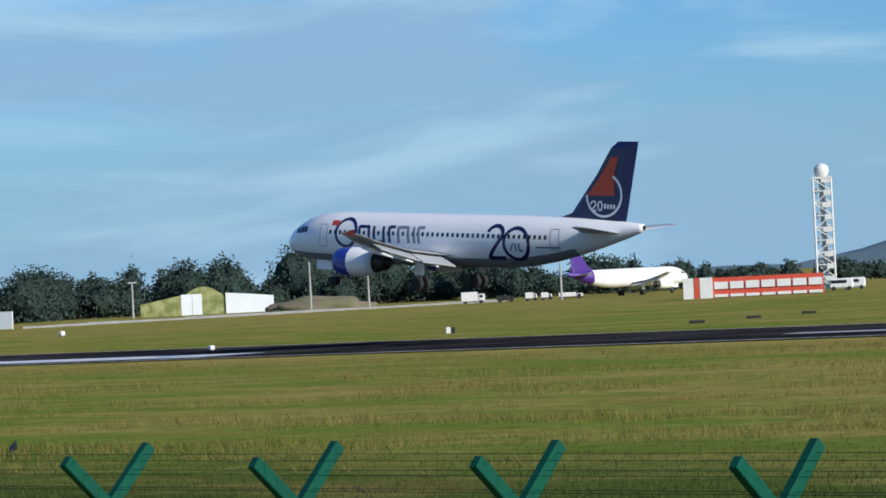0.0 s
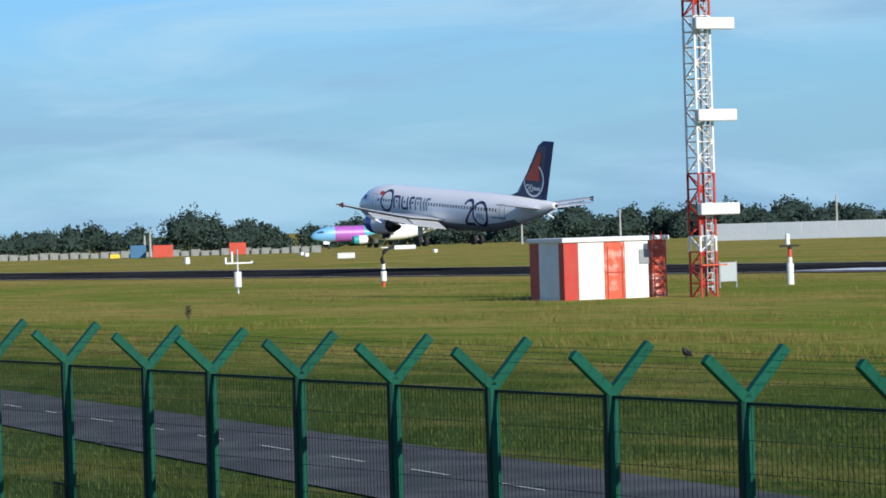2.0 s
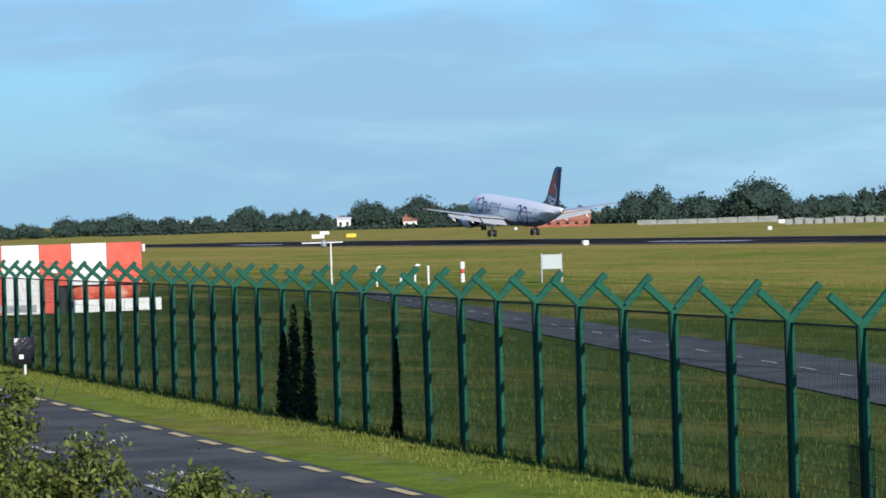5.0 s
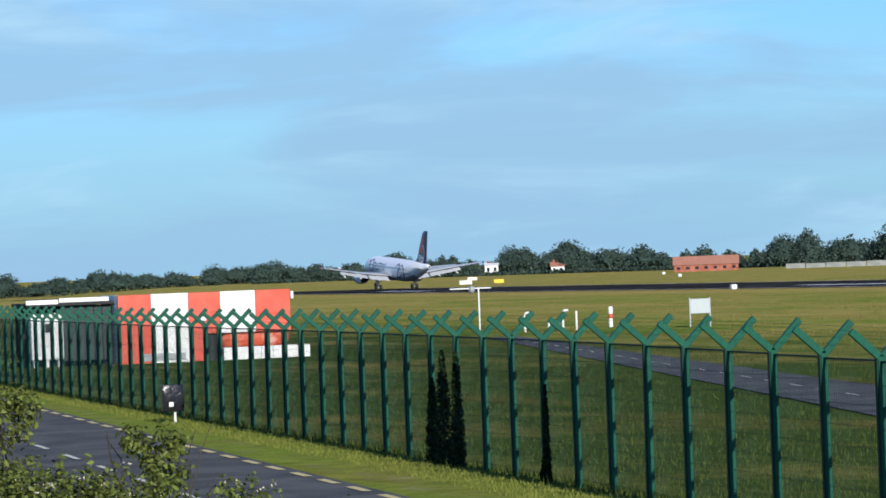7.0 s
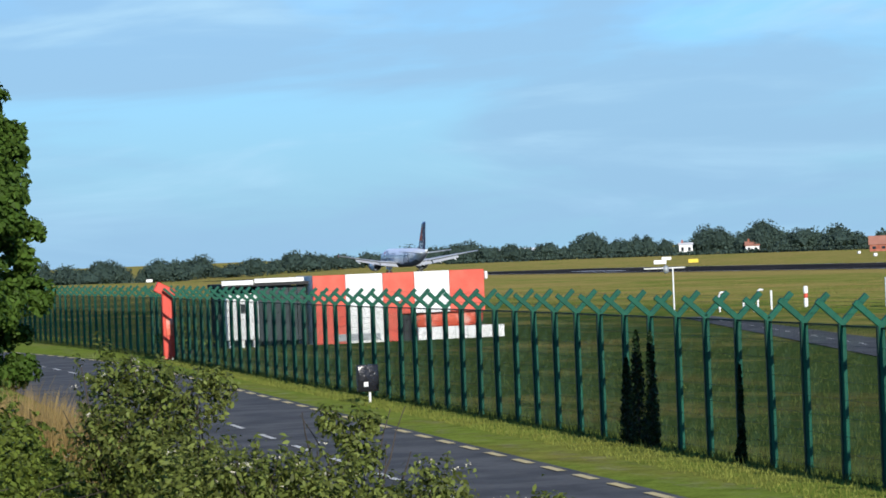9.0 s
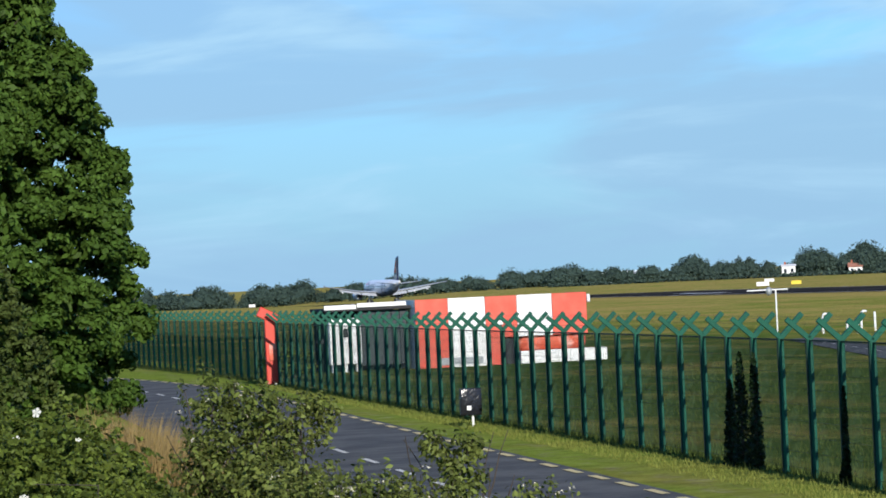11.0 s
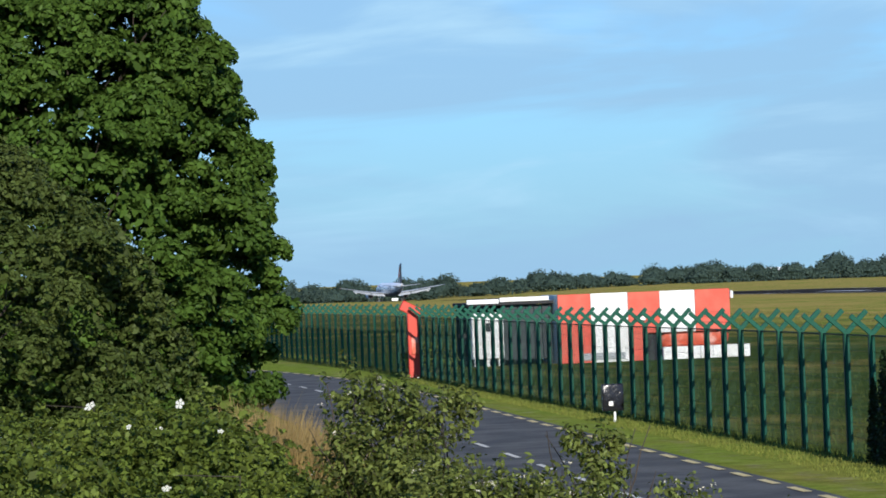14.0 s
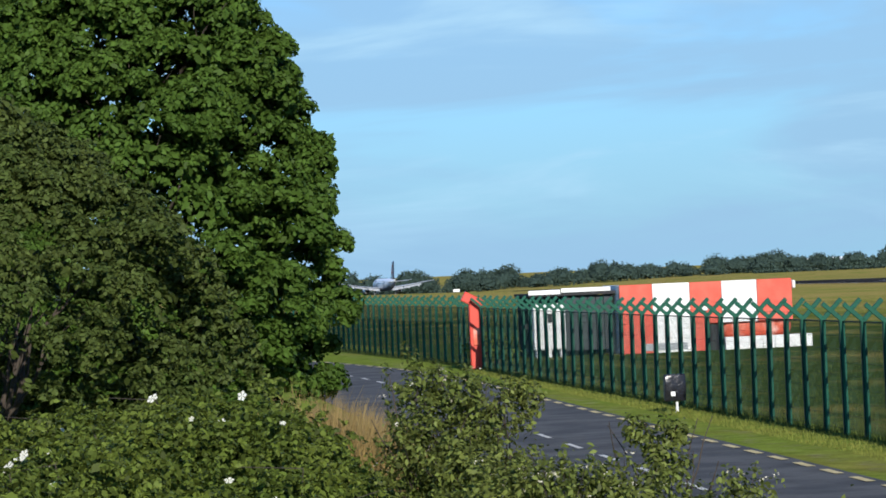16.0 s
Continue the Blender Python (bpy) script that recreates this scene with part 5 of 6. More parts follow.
house("barn", "long red brick barn with a terracotta roof among trees", 23.92, 1000, 18.3, 1.9, 2.5, M_BRICK, M_ROOF, False)
house("white_house", "small white rendered house with a low roof", 20.42, 1300, 5.0, 3.6, 0.8, M_WHITE, M_WHITE, True)
house("bungalow", "white bungalow with a reddish roof behind the hedge", 21.5, 1300, 5.0, 2.2, 1.7, M_WHITE, M_ROOF, True)
house("long_shed", "long low pale grey farm shed on the skyline", 17.6, 1500, 20, 3.6, 1.2, M_PALEWALL, M_PALEWALL, False)

# low marks beyond the runway
for x, y in ((273, 192), (287, 195), (303, 199)):
    t = thing("marker_board", "low dark marker board lying in the grass", "marker", "dark marker boards", at=(x, y, ground_z(x, y)), rz=-50)
    panel_box("board", -0.75, -0.2, -0.02, 0.75, 0.2, 0.28, M_DARK, t, 0.08)
t = thing("marker_box", "small concrete and dark steel box in the grass", "box", at=(269, 219, ground_z(269, 219)), rz=-50)
panel_box("white_half", -0.4, -0.25, -0.05, 0.05, 0.25, 0.62, M_WHITE, t, 0.03)
panel_box("dark_half", 0.06, -0.25, -0.05, 0.5, 0.25, 0.6, M_DARK, t, 0.03)


# ---- hills and woods on the skyline ----
# aerial haze over the hills is put into this blue base colour
M_HILL = material("hazy_hillside", (0.1, 0.15, 0.19), 0.95, var=0.12, scale=0.004, spec=0.0)
bm = bmesh.new()
prev = None
for i in range(60):
    az = 40 + i * 1.1
    p = Vector(far_spot(az, 4300, -20))
    h = 6 + 46 * sstep((az - 56.4) / 3.2) + 4 * noise.noise(Vector((az * 0.9, 0, 3)))
    q = p * 1.05
    cur = [bm.verts.new(p), bm.verts.new((p.x, p.y, h * 0.75)), bm.verts.new((q.x, q.y, h)), bm.verts.new((q.x * 1.04, q.y * 1.04, -20))]
    if prev:
        for j in range(3):
            bm.faces.new((prev[j], prev[j + 1], cur[j + 1], cur[j]))
    prev = cur
tagged(part("backdrop", bm, M_HILL, soft=True), "blue hazy low hills on the horizon", "hills", kind="structure")

rng = np.random.default_rng(5)


def leaf_quads(centres, size, up=0.25, jitter=0.35, aspect=0.62):
    """Loose four-cornered leaves, one at each centre, turned every way."""
    n = len(centres)
    nrm = rng.normal(size=(n, 3))
    nrm[:, 2] += up
    nrm /= np.linalg.norm(nrm, axis=1)[:, None]
    t = np.cross(nrm, rng.normal(size=(n, 3)))
    t /= np.linalg.norm(t, axis=1)[:, None] + 1e-9
    b = np.cross(nrm, t)
    s = size * (1 + jitter * rng.uniform(-1, 1, n))[:, None]
    fold = nrm * s * 0.18
    c = np.stack([centres - t * s / 2, centres - b * s * aspect / 2 + fold, centres + t * s / 2, centres + b * s * aspect / 2 + fold], axis=1)
    return c.reshape(-1, 3)


def ball(n):
    v = rng.normal(size=(n, 3))
    return v / np.linalg.norm(v, axis=1)[:, None]


# leaf colours shifted to blue-grey: distance haze put into the base colour
M_FARLEAF = leaf_material("hazed_woodland_leaves", (0.046, 0.074, 0.062), (0.068, 0.1, 0.078), 0.2, 0.15, 0.0)
# darker core colour carries the shade inside the crowns
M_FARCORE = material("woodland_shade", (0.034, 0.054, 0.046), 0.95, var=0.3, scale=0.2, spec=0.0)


def skyline(az):
    """Distance of the trees and elevation of their tops, in degrees, along the horizon."""
    keys = ((6, 1500, -0.02), (10, 1480, 0.0), (13.5, 1400, 0.0), (18, 1420, 0.06), (20.4, 1480, 0.1), (22.4, 1180, 0.2), (24, 1150, 0.14), (26, 1060, 0.2), (28, 1020, 0.18), (32, 960, 0.19), (36, 940, 0.17), (40, 900, 0.22), (43.5, 880, 0.36), (45, 960, 0.36), (46, 960, 0.46), (47.2, 970, 0.3), (48.2, 960, 0.46), (51, 960, 0.44), (52.5, 900, 0.3), (54.1, 900, 0.2), (55.2, 1000, 0.1), (56.4, 1000, 0.08), (60, 1000, 0.1))
    for a, b in zip(keys, keys[1:]):
        if az <= b[0]:
            k = (az - a[0]) / (b[0] - a[0])
            return a[1] + k * (b[1] - a[1]), a[2] + k * (b[2] - a[2])
    return keys[-1][1:]


ball_mesh = bmesh.new()
bmesh.ops.create_icosphere(ball_mesh, subdivisions=2, radius=1)
ICO_V = np.array([v.co[:] for v in ball_mesh.verts])
ICO_F = np.array([[v.index for v in f.verts] for f in ball_mesh.faces])
ball_mesh.free()


def build_woods():
    leaves, core = [], []
    r2 = random.Random(4)
    az = 5.0
    while az < 60:
        r, el = skyline(az)
        spread = r2.uniform(0.12, 0.5) if az > 22 else r2.uniform(0.08, 0.24)
        for row in range(2):
            rr = r * r2.uniform(0.97, 1.06) + row * 25
            a = az + r2.uniform(-0.1, 0.1) + row * 0.13
            x, y, z0 = far_spot(a, rr)
            top = EYE + rr * math.tan(radians(el)) - z0
            h = top * (r2.uniform(0.6, 1.0) if row else r2.choice((0.68, 0.82, 0.95, 1.02, 1.12)) * r2.uniform(0.92, 1.06))
            h *= max(0.62, 0.95 + 0.55 * noise.noise(Vector((a * 1.6, 2.0, 0))) + 0.4 * noise.noise(Vector((a * 5.0, 7.0, row))))
            w = max(2.6, h * r2.uniform(0.4, 0.95))
            seed = Vector((r2.uniform(0, 50), r2.uniform(0, 50), r2.uniform(0, 50)))
            rad = np.array([w * r2.uniform(0.8, 1.05), w * 0.8, h * 0.5])
            taper = r2.uniform(0.0, 0.45)

            def lumpy(d):
                k = np.array([1 + 0.42 * noise.noise(Vector(v) * 1.9 + seed) + 0.3 * noise.noise(Vector(v) * 4.5 + seed) for v in d])[:, None]
                p = d * rad * k
                p[:, :2] *= (1 - taper * d[:, 2:3])
                return p
            c = np.array([x, y, z0 + h * 0.5])
            k = int(560 * min(3.0, max(0.5, w * h / 40)))
            leaves.append(leaf_quads(c + lumpy(ball(k)) * rng.uniform(0.8, 1.07, (k, 1)), 0.85, 0.5))
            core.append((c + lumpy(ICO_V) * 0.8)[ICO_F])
            # undergrowth closes the foot
            k = 45
            c = np.stack([x + rng.uniform(-1, 1, k) * w * 1.3, y + rng.uniform(-1, 1, k) * w, z0 + rng.uniform(0, 0.4, k) * h], axis=1)
            leaves.append(leaf_quads(c, 1.2, 0.5))
        az += spread
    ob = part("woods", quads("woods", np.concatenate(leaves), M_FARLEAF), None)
    tagged(ob, "dark green belt of broadleaf trees on the skyline", "trees", kind="stuff")
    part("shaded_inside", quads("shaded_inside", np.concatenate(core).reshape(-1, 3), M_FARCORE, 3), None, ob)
    # clipped dark hedge along the far boundary
    pts = []
    for i in range(5200):
        a = rng.uniform(16.5, 26)
        x, y, z = far_spot(a, 1060 + rng.uniform(-2, 2) + (26 - a) * 30)
        pts.append((x, y, z + rng.uniform(0, 1.2)))
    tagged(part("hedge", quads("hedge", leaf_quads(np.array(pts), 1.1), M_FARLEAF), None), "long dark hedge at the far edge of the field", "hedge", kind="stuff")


build_woods()


# ---- trees and bushes beside the viewer ----
M_BARK = material("brown_bark", (0.05, 0.038, 0.028), 0.9, var=0.3, scale=3, bump=0.8, bump_scale=12)
M_LEAF = leaf_material("sycamore_leaves", (0.042, 0.085, 0.015), (0.09, 0.15, 0.026), 0.35, 0.3, 0.08)
M_THORN = leaf_material("hawthorn_leaves", (0.042, 0.07, 0.016), (0.09, 0.112, 0.03), 0.4, 0.25, 0.08)
M_BRAMBLE = leaf_material("bramble_leaves", (0.045, 0.08, 0.012), (0.15, 0.18, 0.034), 0.6, 0.3, 0.1)
M_BUSH = leaf_material("grey_green_bush_leaves", (0.075, 0.11, 0.02), (0.2, 0.22, 0.06), 0.6, 0.35, 0.12)
M_IVY = leaf_material("dark_ivy_leaves", (0.008, 0.022, 0.008), (0.018, 0.04, 0.012), 0.4, 0.15)
M_STRAW = leaf_material("dry_straw_grass", (0.26, 0.17, 0.06), (0.34, 0.25, 0.1), 0.35, 0.3)
M_BLADE = leaf_material("grass_blades", (0.05, 0.088, 0.022), (0.11, 0.125, 0.036), 0.25, 0.2, 0.0)
M_VERGE = leaf_material("verge_grass_blades", (0.12, 0.165, 0.028), (0.24, 0.23, 0.06), 0.3, 0.2, 0.0)
M_CREAM = material("cream_blossom", (0.5, 0.47, 0.36), 0.7, var=0.12)
M_SEED = leaf_material("seeding_grass_blades", (0.15, 0.168, 0.04), (0.31, 0.225, 0.078), 0.3, 0.3, 0.0)
M_PETAL = material("white_petals", (0.82, 0.82, 0.76), 0.6, var=0.05)


def limb(bm, start, way, length, r, depth, r3):
    pts, rad = [Vector(start)], [r]
    d = Vector(way).normalized()
    for i in range(4):
        d = (d + Vector((r3.uniform(-0.2, 0.2), r3.uniform(-0.2, 0.2), r3.uniform(-0.05, 0.2)))).normalized()
        pts.append(pts[-1] + d * length / 4)
        rad.append(r * (1 - 0.17 * (i + 1)))
    tube(bm, pts, rad, 8)
    if depth:
        for i in range(3):
            limb(bm, pts[2 + (i % 3)], d + Vector((r3.uniform(-1, 1), r3.uniform(-1, 1), r3.uniform(-0.2, 0.6))), length * 0.62, r * 0.5, depth - 1, r3)


def leaves_on(centres, normals, size, jitter=0.35, twist=0.55, aspect=0.58):
    """Six-cornered pointed leaves lying roughly along the given normals, tips hanging."""
    n = len(centres)
    nrm = normals + rng.normal(size=(n, 3)) * twist
    nrm /= np.linalg.norm(nrm, axis=1)[:, None] + 1e-9
    way = rng.normal(size=(n, 3)) + np.array([0, 0, -0.5])
    t = way - nrm * np.sum(way * nrm, axis=1)[:, None]
    t /= np.linalg.norm(t, axis=1)[:, None] + 1e-9
    b = np.cross(nrm, t)
    s = size * (1 + jitter * rng.uniform(-1, 1, n))[:, None]
    up = nrm * s * 0.12
    c = np.stack([centres - t * s * 0.5, centres - t * s * 0.12 - b * s * aspect * 0.5 + up, centres + t * s * 0.22 - b * s * aspect * 0.4 + up,
                  centres + t * s * 0.55, centres + t * s * 0.22 + b * s * aspect * 0.4 + up, centres - t * s * 0.12 + b * s * aspect * 0.5 + up], axis=1)
    return c.reshape(-1, 3)


def boughs(spots, per_bough, per_spray, spray_r, flat=0.7):
    """Leaf places and normals: boughs (centre, radius, outward way) carry domed sprays of leaves on their outer sides."""
    cs, ns = [], []
    for c, r, out in spots:
        d = ball(per_bough) + np.asarray(out) * 0.75 + np.array([0, 0, 0.3])
        d /= np.linalg.norm(d, axis=1)[:, None]
        for k in d:
            sc = c + k * r * rng.uniform(0.7, 1.08) * np.array([1, 1, flat])
            e = ball(per_spray) + k * 0.9 + np.array([0, 0, 0.35])
            e /= np.linalg.norm(e, axis=1)[:, None]
            sr = spray_r * rng.uniform(0.6, 1.25)
            cs.append(sc + e * sr * np.array([1, 1, 0.62]) * rng.uniform(0.55, 1.1, (per_spray, 1)))
            ns.append(e + np.array([0, 0, 0.45]))
    return np.concatenate(cs), np.concatenate(ns)


def crown_spots(profile, count, r, seed, voids=-2.0):
    """Boughs spread unevenly over a crown's outside, with hollows; profile: (height, radius) pairs."""
    zs, rs = np.array([p[0] for p in profile]), np.array([p[1] for p in profile])
    out = []
    for i in range(count):
        z = rng.uniform(zs[0], zs[-1])
        a = rng.uniform(0, 2 * math.pi)
        lump = noise.noise(Vector((math.cos(a) * 2.4, math.sin(a) * 2.4, z * 0.75 + seed)))
        if lump < voids:
            continue
        rb = r * rng.uniform(0.45, 1.5)
        big = np.interp(z, zs, rs) * (1.0 + 0.2 * lump)
        k = max(0.1, big - rb * 0.9)
        out.append((np.array([k * math.cos(a), k * math.sin(a), z]), rb, (math.cos(a), math.sin(a), 0.25)))
    return out


def build_tree():
    x, y = 8.36, 74.5
    z0 = ground_z(x, y)
    tree = thing("sycamore_tree", "large leafy green sycamore beside the road", "tree", at=(x, y, z0))
    r3 = random.Random(11)
    bm = bmesh.new()
    tube(bm, [(0, 0, -0.3), (0, 0, 0.8), (0.1, 0.05, 2.5), (0.05, 0.1, 5.5), (0, 0, 9.5)], [0.5, 0.36, 0.32, 0.2, 0.06], 14)
    trunk = part("trunk", bm, M_BARK, tree, soft=True)
    for i in range(16):
        a = i * 2.4
        bm = bmesh.new()
        limb(bm, (0.05, 0.05, 1.8 + 0.45 * i), (math.cos(a), math.sin(a), 0.55), 3.3 - 0.13 * i, 0.13 - 0.004 * i, 2, r3)
        part("limb", bm, M_BARK, trunk)
    prof = [(zz - z0, r) for zz, r in ((0.9, 2.5), (1.8, 3.85), (3.2, 4.3), (4.2, 4.4), (5.9, 4.05), (7.1, 3.55), (8.4, 3.3), (9.6, 2.95), (11.0, 2.3), (12.6, 0.8))]
    c, nn = boughs(crown_spots(prof, 400, 0.66, 2.0, -0.24) + crown_spots([(zz, r * 1.05) for zz, r in prof], 130, 0.24, 2.0), 13, 36, 0.27, 0.8)
    part("crown", quads("crown", leaves_on(c, nn, 0.14, twist=0.75), M_LEAF, 6), None, tree, "dense green leaves in drooping clusters")
    c, nn = boughs(crown_spots([(zz, r * 0.8) for zz, r in prof], 150, 1.0, 7.0) + crown_spots([(zz, r * 0.6) for zz, r in prof], 70, 1.1, 4.0), 10, 24, 0.5)
    part("inner_leaves", quads("inner_leaves", leaves_on(c, nn, 0.2), M_LEAF, 6), None, tree)


def build_hawthorn():
    x, y = 3.8, 60.0
    z0 = ground_z(x, y)
    tree = thing("hawthorn_bush", "dense dull green hawthorn bush on the bank", "bush", at=(x, y, z0))
    r3 = random.Random(3)
    for i in range(7):
        bm = bmesh.new()
        a = i * 0.9
        limb(bm, (0.3 * math.cos(a), 0.3 * math.sin(a), -0.1), (math.cos(a) * 0.6, math.sin(a) * 0.6, 1), 2.3, 0.08, 2, r3)
        part("stem", bm, M_BARK, tree)
    prof = [(0.2, 3.7), (1.2, 4.5), (2.6, 4.4), (4.0, 3.5), (5.2, 2.1), (6.0, 0.6)]
    c, nn = boughs(crown_spots(prof, 470, 0.5, 5.0, -0.36), 12, 30, 0.18, 0.85)
    part("crown", quads("crown", leaves_on(c, nn, 0.095, twist=0.7), M_THORN, 6), None, tree)
    c, nn = boughs(crown_spots([(zz, r * 0.78) for zz, r in prof], 90, 0.8, 9.0), 8, 16, 0.4)
    part("inner_leaves", quads("inner_leaves", leaves_on(c, nn, 0.14), M_THORN, 6), None, tree)


def bush(name, label, x, y, spheres, per, size, mat, stems=5, bloom=0):
    """A shrub of overlapping leafy mounds: spheres (dx, dy, height of centre, radius, vertical radius)."""
    z0 = ground_z(x, y)
    t = thing(name, label, "bush", "wild shrubs on the bank", at=(x, y, z0))
    r3 = random.Random(int(x * 100))
    cs, ns, twigs = [], [], bmesh.new()
    for dx, dy, zc, r, rv in spheres:
        c0 = np.array([dx, dy, zc - z0])
        for i in range(int(per * r * r / 34) + 6):
            # a leafy shoot from the heart of the mound out past its face
            d = ball(1)[0] * np.array([1, 1, 0.8]) + np.array([0, 0, 0.45])
            d /= np.linalg.norm(d)
            tip = c0 + d * np.array([r, r, rv]) * rng.uniform(0.7, 1.22)
            foot = c0 + np.array([d[0] * r * 0.25, d[1] * r * 0.25, -0.55 * rv])
            k = 26
            f = rng.uniform(0.3, 1.0, (k, 1)) ** 0.8
            bow = np.array([0, 0, 0.12 * r]) * np.sin(f * math.pi)
            side = rng.normal(size=(k, 3)) * size * (1.15 - 0.6 * f)
            cs.append(foot + (tip - foot) * f + bow + side)
            ns.append(side / size * 0.7 + d * 0.6 + np.array([0, 0, 0.5]))
            if i % 5 == 0:
                tube(twigs, [foot, (foot + tip) / 2 + np.array([0, 0, 0.1 * r]), tip], [0.006, 0.004, 0.002], 4)
    part("leaves", quads("leaves", leaves_on(np.concatenate(cs), np.concatenate(ns), size, 0.45, 0.65, 0.5), mat, 6), None, t)
    part("twig_work", twigs, M_BARK, t)["kind"] = "stuff"
    if bloom:
        # flat creamy flower heads at the ends of the shoots
        c = np.concatenate(cs)
        pick = c[rng.permutation(np.nonzero(c[:, 2] > np.quantile(c[:, 2], 0.55))[0])[:bloom]] + np.array([0, -0.04, 0.03])
        heads = np.repeat(pick, 9, axis=0) + rng.normal(size=(len(pick) * 9, 3)) * np.array([0.022, 0.022, 0.009])
        part("blossom", quads("blossom", leaf_quads(heads, 0.02, 1.2), M_CREAM), None, t, "pale cream flower heads")["kind"] = "stuff"
    for i in range(stems):
        dx, dy, zc, r, rv = spheres[i % len(spheres)]
        bm = bmesh.new()
        limb(bm, (dx * 0.6, dy * 0.6, -0.1), (r3.uniform(-0.3, 0.3), r3.uniform(-0.3, 0.3), 1), max(0.4, (zc - z0) * 0.75), 0.02, 1, r3)
        part("stem", bm, M_BARK, t)
    return t


def build_brambles():
    t = thing("bramble_thicket", "low green bramble thicket with scattered white flowers", "brambles", at=(0, 0, 0))
    n = 2600
    a = np.radians(rng.uniform(1.5, 11.4, n))
    r = rng.uniform(20, 36, n)
    x, y = r * np.sin(a), r * np.cos(a)
    top = np.array([2.34 + 0.5 * noise.noise(Vector((p * 0.55, q * 0.3, 1.7))) + 0.34 * noise.noise(Vector((p * 1.7, q * 1.1, 4.2))) for p, q in zip(x, y)]) + 0.016 * (r - 26) + 0.1
    top -= 0.85 * np.clip((np.degrees(a) - 8.7) / 1.6, 0, 1)
    spots = [(np.array([p, q, h - 0.17 + rng.normal() * 0.08]), rng.uniform(0.08, 0.3), (0, -0.3, 0.5)) for p, q, h in zip(x, y, top)]
    c, nn = boughs(spots, 6, 11, 0.085, 0.8)
    part("leaves", quads("leaves", leaves_on(c, nn, 0.052, 0.5, 0.7), M_BRAMBLE, 6), None, t)
    c = np.stack([x, y, top - 0.3], axis=1)
    c = np.concatenate([c + rng.normal(size=c.shape) * 0.12 for i in range(9)])
    part("inner_leaves", quads("inner_leaves", leaf_quads(c, 0.1, 0.8), M_BRAMBLE), None, t)
    # five-petalled flowers
    co = []
    for i in range(70):
        k = rng.integers(0, n)
        c = np.array([x[k], y[k], top[k] + 0.1]) + np.array([0, -0.1, 0])
        s = rng.uniform(0.018, 0.042)
        e1 = np.array([1.0, 0.15, 0.1]) + rng.normal(size=3) * 0.2
        e2 = np.array([0, -0.55, 0.8]) + rng.normal(size=3) * 0.2
        for j in range(5):
            b = 2 * math.pi * j / 5
            for f, w in ((0.0, 0), (1.0, -0.5), (1.25, 0.0), (1.0, 0.5)):
                co.append(c + s * f * (math.cos(b + w) * e1 + math.sin(b + w) * e2))
    part("flowers", quads("flowers", np.array(co), M_PETAL), None, t, "small white open flowers")["kind"] = "stuff"
    bm = bmesh.new()
    r3 = random.Random(8)
    for i in range(40):
        k = r3.randrange(n)
        p = Vector((x[k], y[k], top[k] - 0.35))
        tube(bm, [p, p + Vector((r3.uniform(-0.3, 0.3), r3.uniform(-0.2, 0.2), 0.45)), p + Vector((r3.uniform(-0.6, 0.6), r3.uniform(-0.3, 0.3), 0.5))], [0.006, 0.005, 0.003], 5)
    part("cane_work", bm, M_BARK, t)["kind"] = "stuff"


build_tree()
build_hawthorn()
build_brambles()
bush("elder_bush", "grey-green leafy shrub standing above the road", 6.1, 30.4, ((0, 0, 2.5, 0.6, 0.5), (-0.25, 0.1, 2.95, 0.26, 0.34), (0.1, 0, 2.9, 0.3, 0.3), (0.5, -0.1, 2.7, 0.36, 0.36), (0.72, -0.1, 2.85, 0.14, 0.2), (-0.3, -0.2, 2.3, 0.4, 0.4), (0.15, -0.6, 2.1, 0.7, 0.5)), 8500, 0.052, M_BUSH, 9, 16)
bush("elder_bush", "thin upright leafy shrub beside the road", 7.42, 28.0, ((0, 0, 2.5, 0.17, 0.28), (0.08, 0, 2.25, 0.26, 0.3), (-0.18, 0.1, 2.6, 0.1, 0.12), (0.2, 0, 2.55, 0.1, 0.12), (0.0, -0.3, 1.85, 0.42, 0.36)), 8500, 0.052, M_BUSH, 6)
bush("elder_bush", "low grey-green shrub with pale flower heads", 6.45, 27.4, ((0, 0, 2.1, 0.5, 0.42), (0.5, 0, 2.05, 0.45, 0.4), (-0.5, 0.2, 2.1, 0.5, 0.4), (1.2, -0.9, 1.98, 0.4, 0.36), (1.0, -0.6, 1.85, 0.45, 0.3)), 8500, 0.052, M_BUSH, 7, 46)
bush("elder_bush", "low spreading shrub at the foot of the bank", 8.1, 25.0, ((0, 0, 1.85, 0.4, 0.3), (0.4, -0.2, 1.65, 0.4, 0.3)), 8000, 0.052, M_BUSH, 4, 14)


def ivy_spire(y, h, w):
    x = fence_x(y) - 0.12
    t = thing("ivy_column", "narrow dark evergreen column climbing the fence", "plant", "dark growth on the fence", at=(x, y, 0))
    n = 1500
    z = h * rng.uniform(0, 1, n) ** 1.3
    r = w * (1 - z / h) ** 0.55 * rng.uniform(0.4, 1.1, n)
    a = rng.uniform(0, 2 * math.pi, n)
    part("leaves", quads("leaves", leaf_quads(np.stack([0.6 * r * np.cos(a), r * np.sin(a), z], axis=1), 0.08), M_IVY), None, t)
    part("stem", cyl(0, 0, -0.1, h * 0.8, 0.03, 6), M_BARK, t)


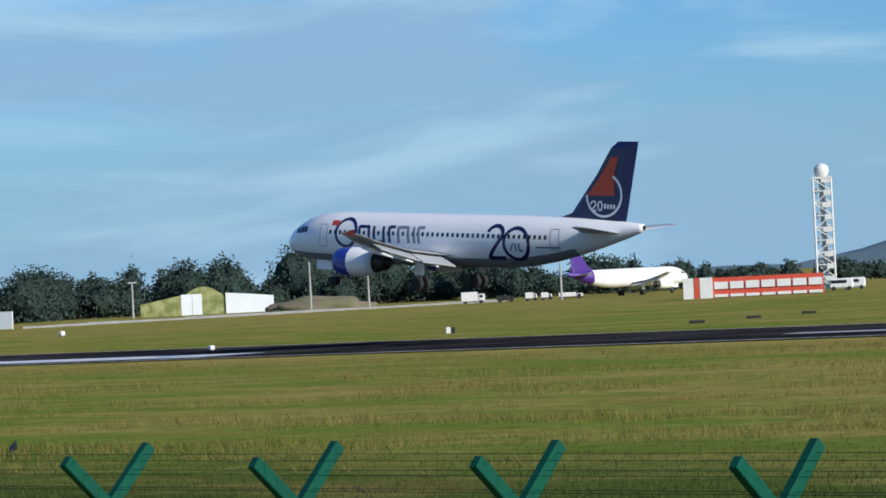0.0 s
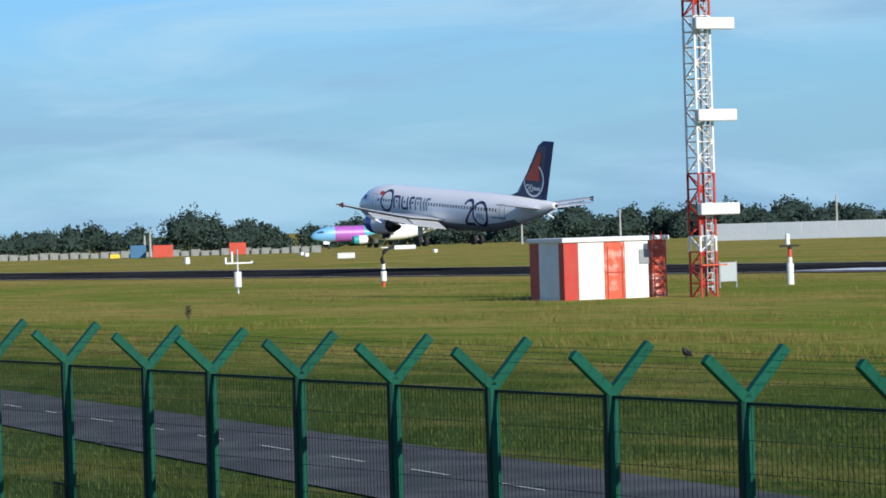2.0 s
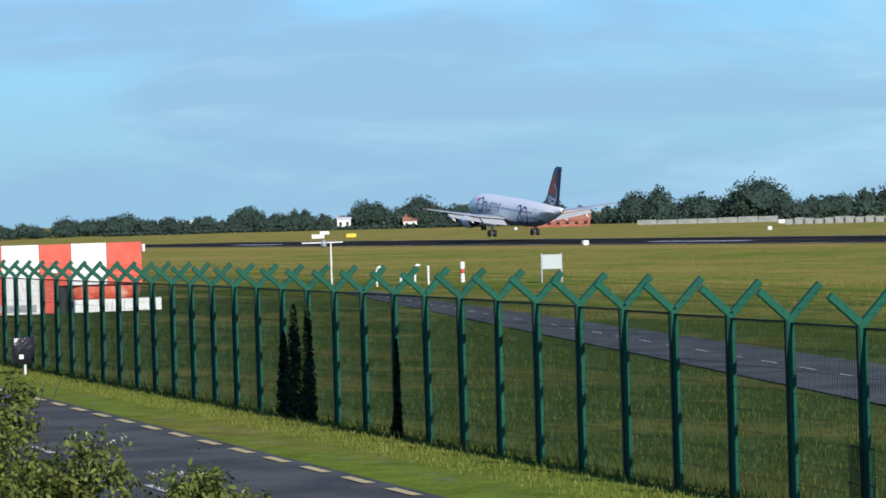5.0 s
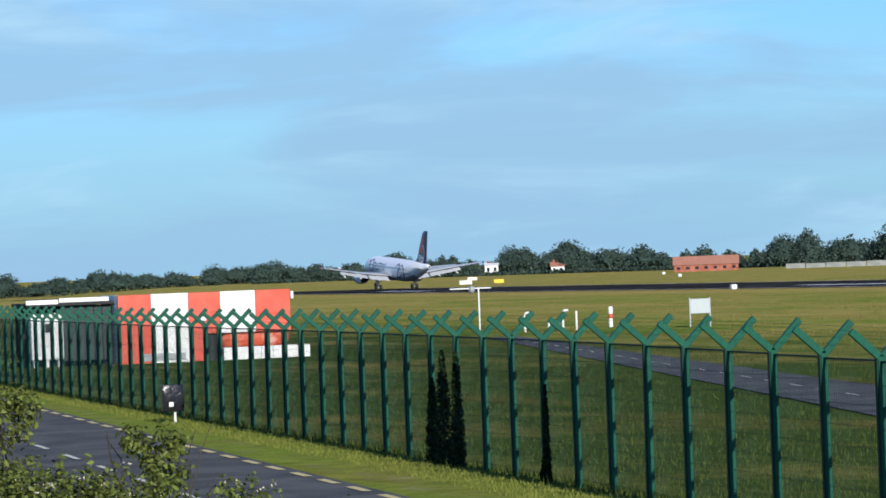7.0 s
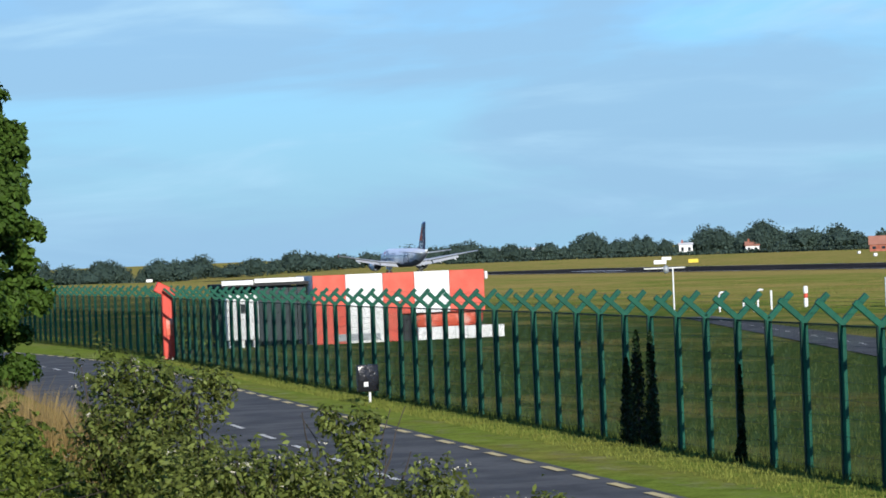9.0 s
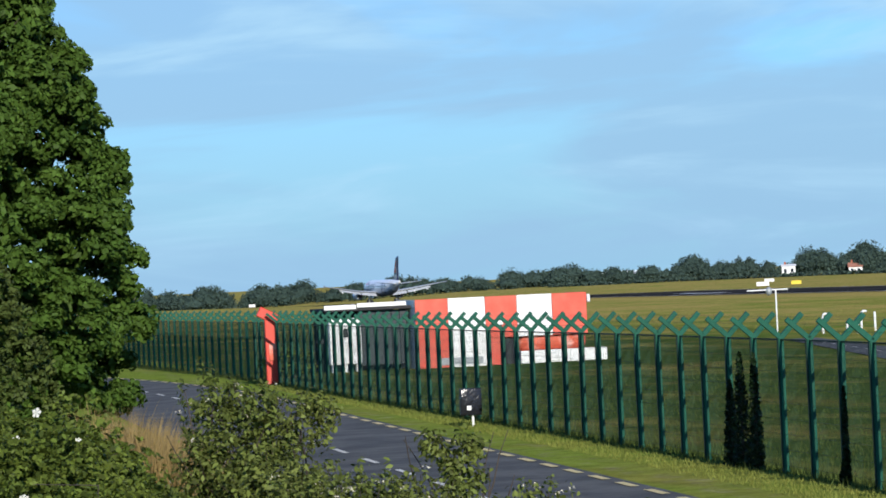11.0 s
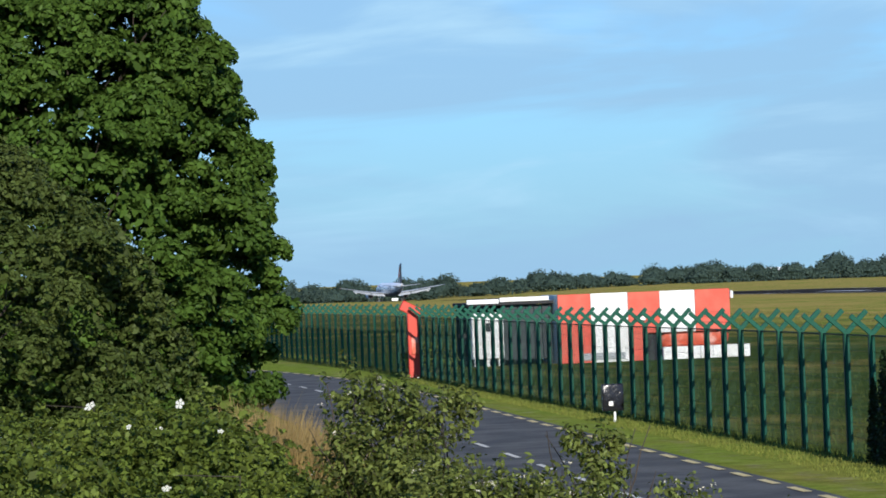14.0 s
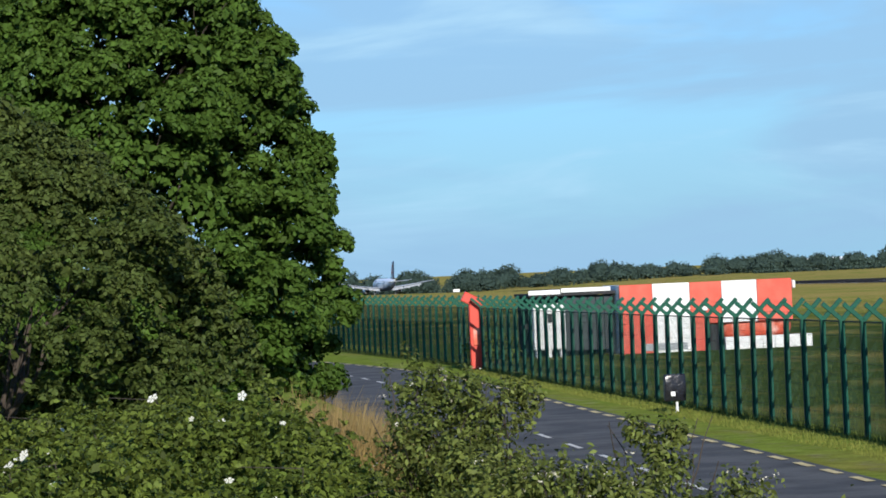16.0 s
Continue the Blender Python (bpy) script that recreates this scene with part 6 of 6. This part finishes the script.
for y, h, w in ((65.95, 1.7, 0.26), (65.1, 2.25, 0.3), (64.05, 2.25, 0.24), (58.0, 1.75, 0.09), (58.1, 0.5, 0.16)):
    ivy_spire(y, h, w)
bush("roadside_bush", "small leafy bush beside the red gate post", 30.2, 141.5, ((0, 0, 0.8, 0.9, 0.8), (1.0, 0.5, 0.6, 0.7, 0.6)), 1500, 0.14, M_BRAMBLE, 4)
for x, y, rz in ((62.7, 65.7, 30), (60.4, 74.8, 200)):
    crow(x, y, rz)


# ---- grass ----
def blades(name, xs, ys, h, w, mat, label, droop=0.35):
    n = len(xs)
    z = np.array([ground_z(a, b) for a, b in zip(xs, ys)])
    hh = h * rng.uniform(0.5, 1.25, n)
    ang = rng.uniform(0, math.pi, n)
    dx, dy = np.cos(ang) * w, np.sin(ang) * w
    lx, ly = rng.normal(size=n) * hh * droop, rng.normal(size=n) * hh * droop
    co = np.stack([np.stack([xs - dx, ys - dy, z - 0.02], 1), np.stack([xs + dx, ys + dy, z - 0.02], 1), np.stack([xs + lx, ys + ly, z + hh], 1)], 1)
    ob = part(name, quads(name, co.reshape(-1, 3), mat, 3), None)
    return tagged(ob, label, "grass", kind="stuff")


def free_ground(x, y):
    track_l, track_r = 16.6 + 0.27 * y, 23.4 + 0.245 * y
    rr = 13.3 + 0.102 * y - 0.0017 * np.maximum(0, y - 120.0) ** 2
    return ~((x > track_l) & (x < track_r)) & ~((x > rr - 6.4) & (x < rr + 0.5))


n = 210000
a = np.radians(rng.uniform(8, 60, n))
r = 24 * (150 / 24) ** rng.uniform(0, 1, n)
x, y = r * np.sin(a), r * np.cos(a)
k = free_ground(x, y) & (x > 17.9 + 0.085 * y) & (x < 17.9 + 0.085 * y + rng.uniform(26, 48, n))
blades("meadow_grass", x[k], y[k], 0.12, 0.012, M_BLADE, "rough meadow grass in tufts")
n = 260000
a = np.radians(rng.uniform(14, 60, n))
r = 75 * (330 / 75) ** rng.uniform(0, 1, n)
x, y = r * np.sin(a), r * np.cos(a)
clump = np.array([noise.noise(Vector((p * 0.16, q * 0.07, 2.0))) + 0.7 * noise.noise(Vector((p * 0.5, q * 0.2, 6.0))) for p, q in zip(x, y)])
k = free_ground(x, y) & (x > 17.9 + 0.085 * y + 34) & (x < 194) & (clump > 0.12)
blades("seeding_grass", x[k], y[k], 0.26, 0.012, M_SEED, "dry brownish seeding grass standing in the field", 0.5)
n = 16000
y = rng.uniform(10, 190, n)
x = np.array([fence_x(v) for v in y]) + rng.normal(size=n) * 0.22 + 0.1
blades("fence_weeds", x, y, 0.2, 0.012, M_BLADE, "taller weeds along the foot of the fence")
n = 14000
a = np.radians(rng.normal(9.95, 0.4, n))
r = rng.uniform(40, 50, n)
blades("dry_grass", r * np.sin(a), r * np.cos(a), 0.95, 0.01, M_STRAW, "dry straw-coloured grass on the bank", 0.25)
n = 22000
y = rng.uniform(30, 150, n)
x = 13.3 + 0.102 * y + rng.uniform(0.5, 1, n) * np.array([fence_x(v) - road_right(v) for v in y])
blades("verge_grass", x, y, 0.07, 0.014, M_VERGE, "short yellow-green grass on the roadside verge")
# a few tall dock stems in the meadow
for x, y in ((79.0, 132.5), (40.0, 34.5)):
    t = thing("dock_plant", "tall rust-brown dock stem in the meadow", "plant", "dock stems", at=(x, y, ground_z(x, y)))
    part("stem", cyl(0, 0, -0.05, 0.75, 0.012, 6), M_BARK, t)
    p = rng.normal(size=(260, 3)) * np.array([0.06, 0.06, 0.16]) + np.array([0, 0, 0.55])
    part("seed_head", quads("seed_head", leaf_quads(p, 0.06), M_BARK), None, t)["kind"] = "stuff"


# ---- what moves ----
def motions():
    # touchdown roll of the airliner along the runway: seconds, distance along, wheels over the runway, nose-up degrees
    rows = ((0.0, 183.8, 4.4, 3.9), (0.5, 218.2, 4.15, 3.9), (1.0, 252.6, 3.7, 4.0), (1.5, 287.1, 3.3, 4.1), (2.0, 321.6, 2.75, 4.3), (2.5, 356.1, 2.3, 4.4), (3.0, 390.7, 1.9, 4.5),
            (3.5, 425.2, 1.6, 4.5), (4.0, 459.6, 1.3, 4.5), (4.5, 493.7, 1.1, 4.5), (5.0, 527.6, 0.8, 4.5), (6.0, 595.5, 0.25, 3.9), (6.5, 629.3, 0.05, 3.5), (7.5, 694.5, 0.0, 2.7), (8.5, 763.7, 0.0, 0.7),
            (9.5, 830.5, 0.0, 0.2), (10.5, 891.0, 0.0, 0.0), (12.5, 1012.0, 0.0, 0.0), (13.0, 1042.5, 0.0, 0.0), (13.5, 1073.0, 0.0, 0.0), (14.0, 1103.5, 0.0, 0.0), (14.5, 1134.0, 0.0, 0.0), (15.0, 1163.5, 0.0, 0.0), (15.5, 1193.0, 0.0, 0.0), (16.0, 1222.0, 0.0, 0.0))
    walk(plane, [(t, pose(226.0, y, ground_z(226.0, y) + 0.06 + h, p, 0, 0)) for t, y, h, p in rows])


motions()
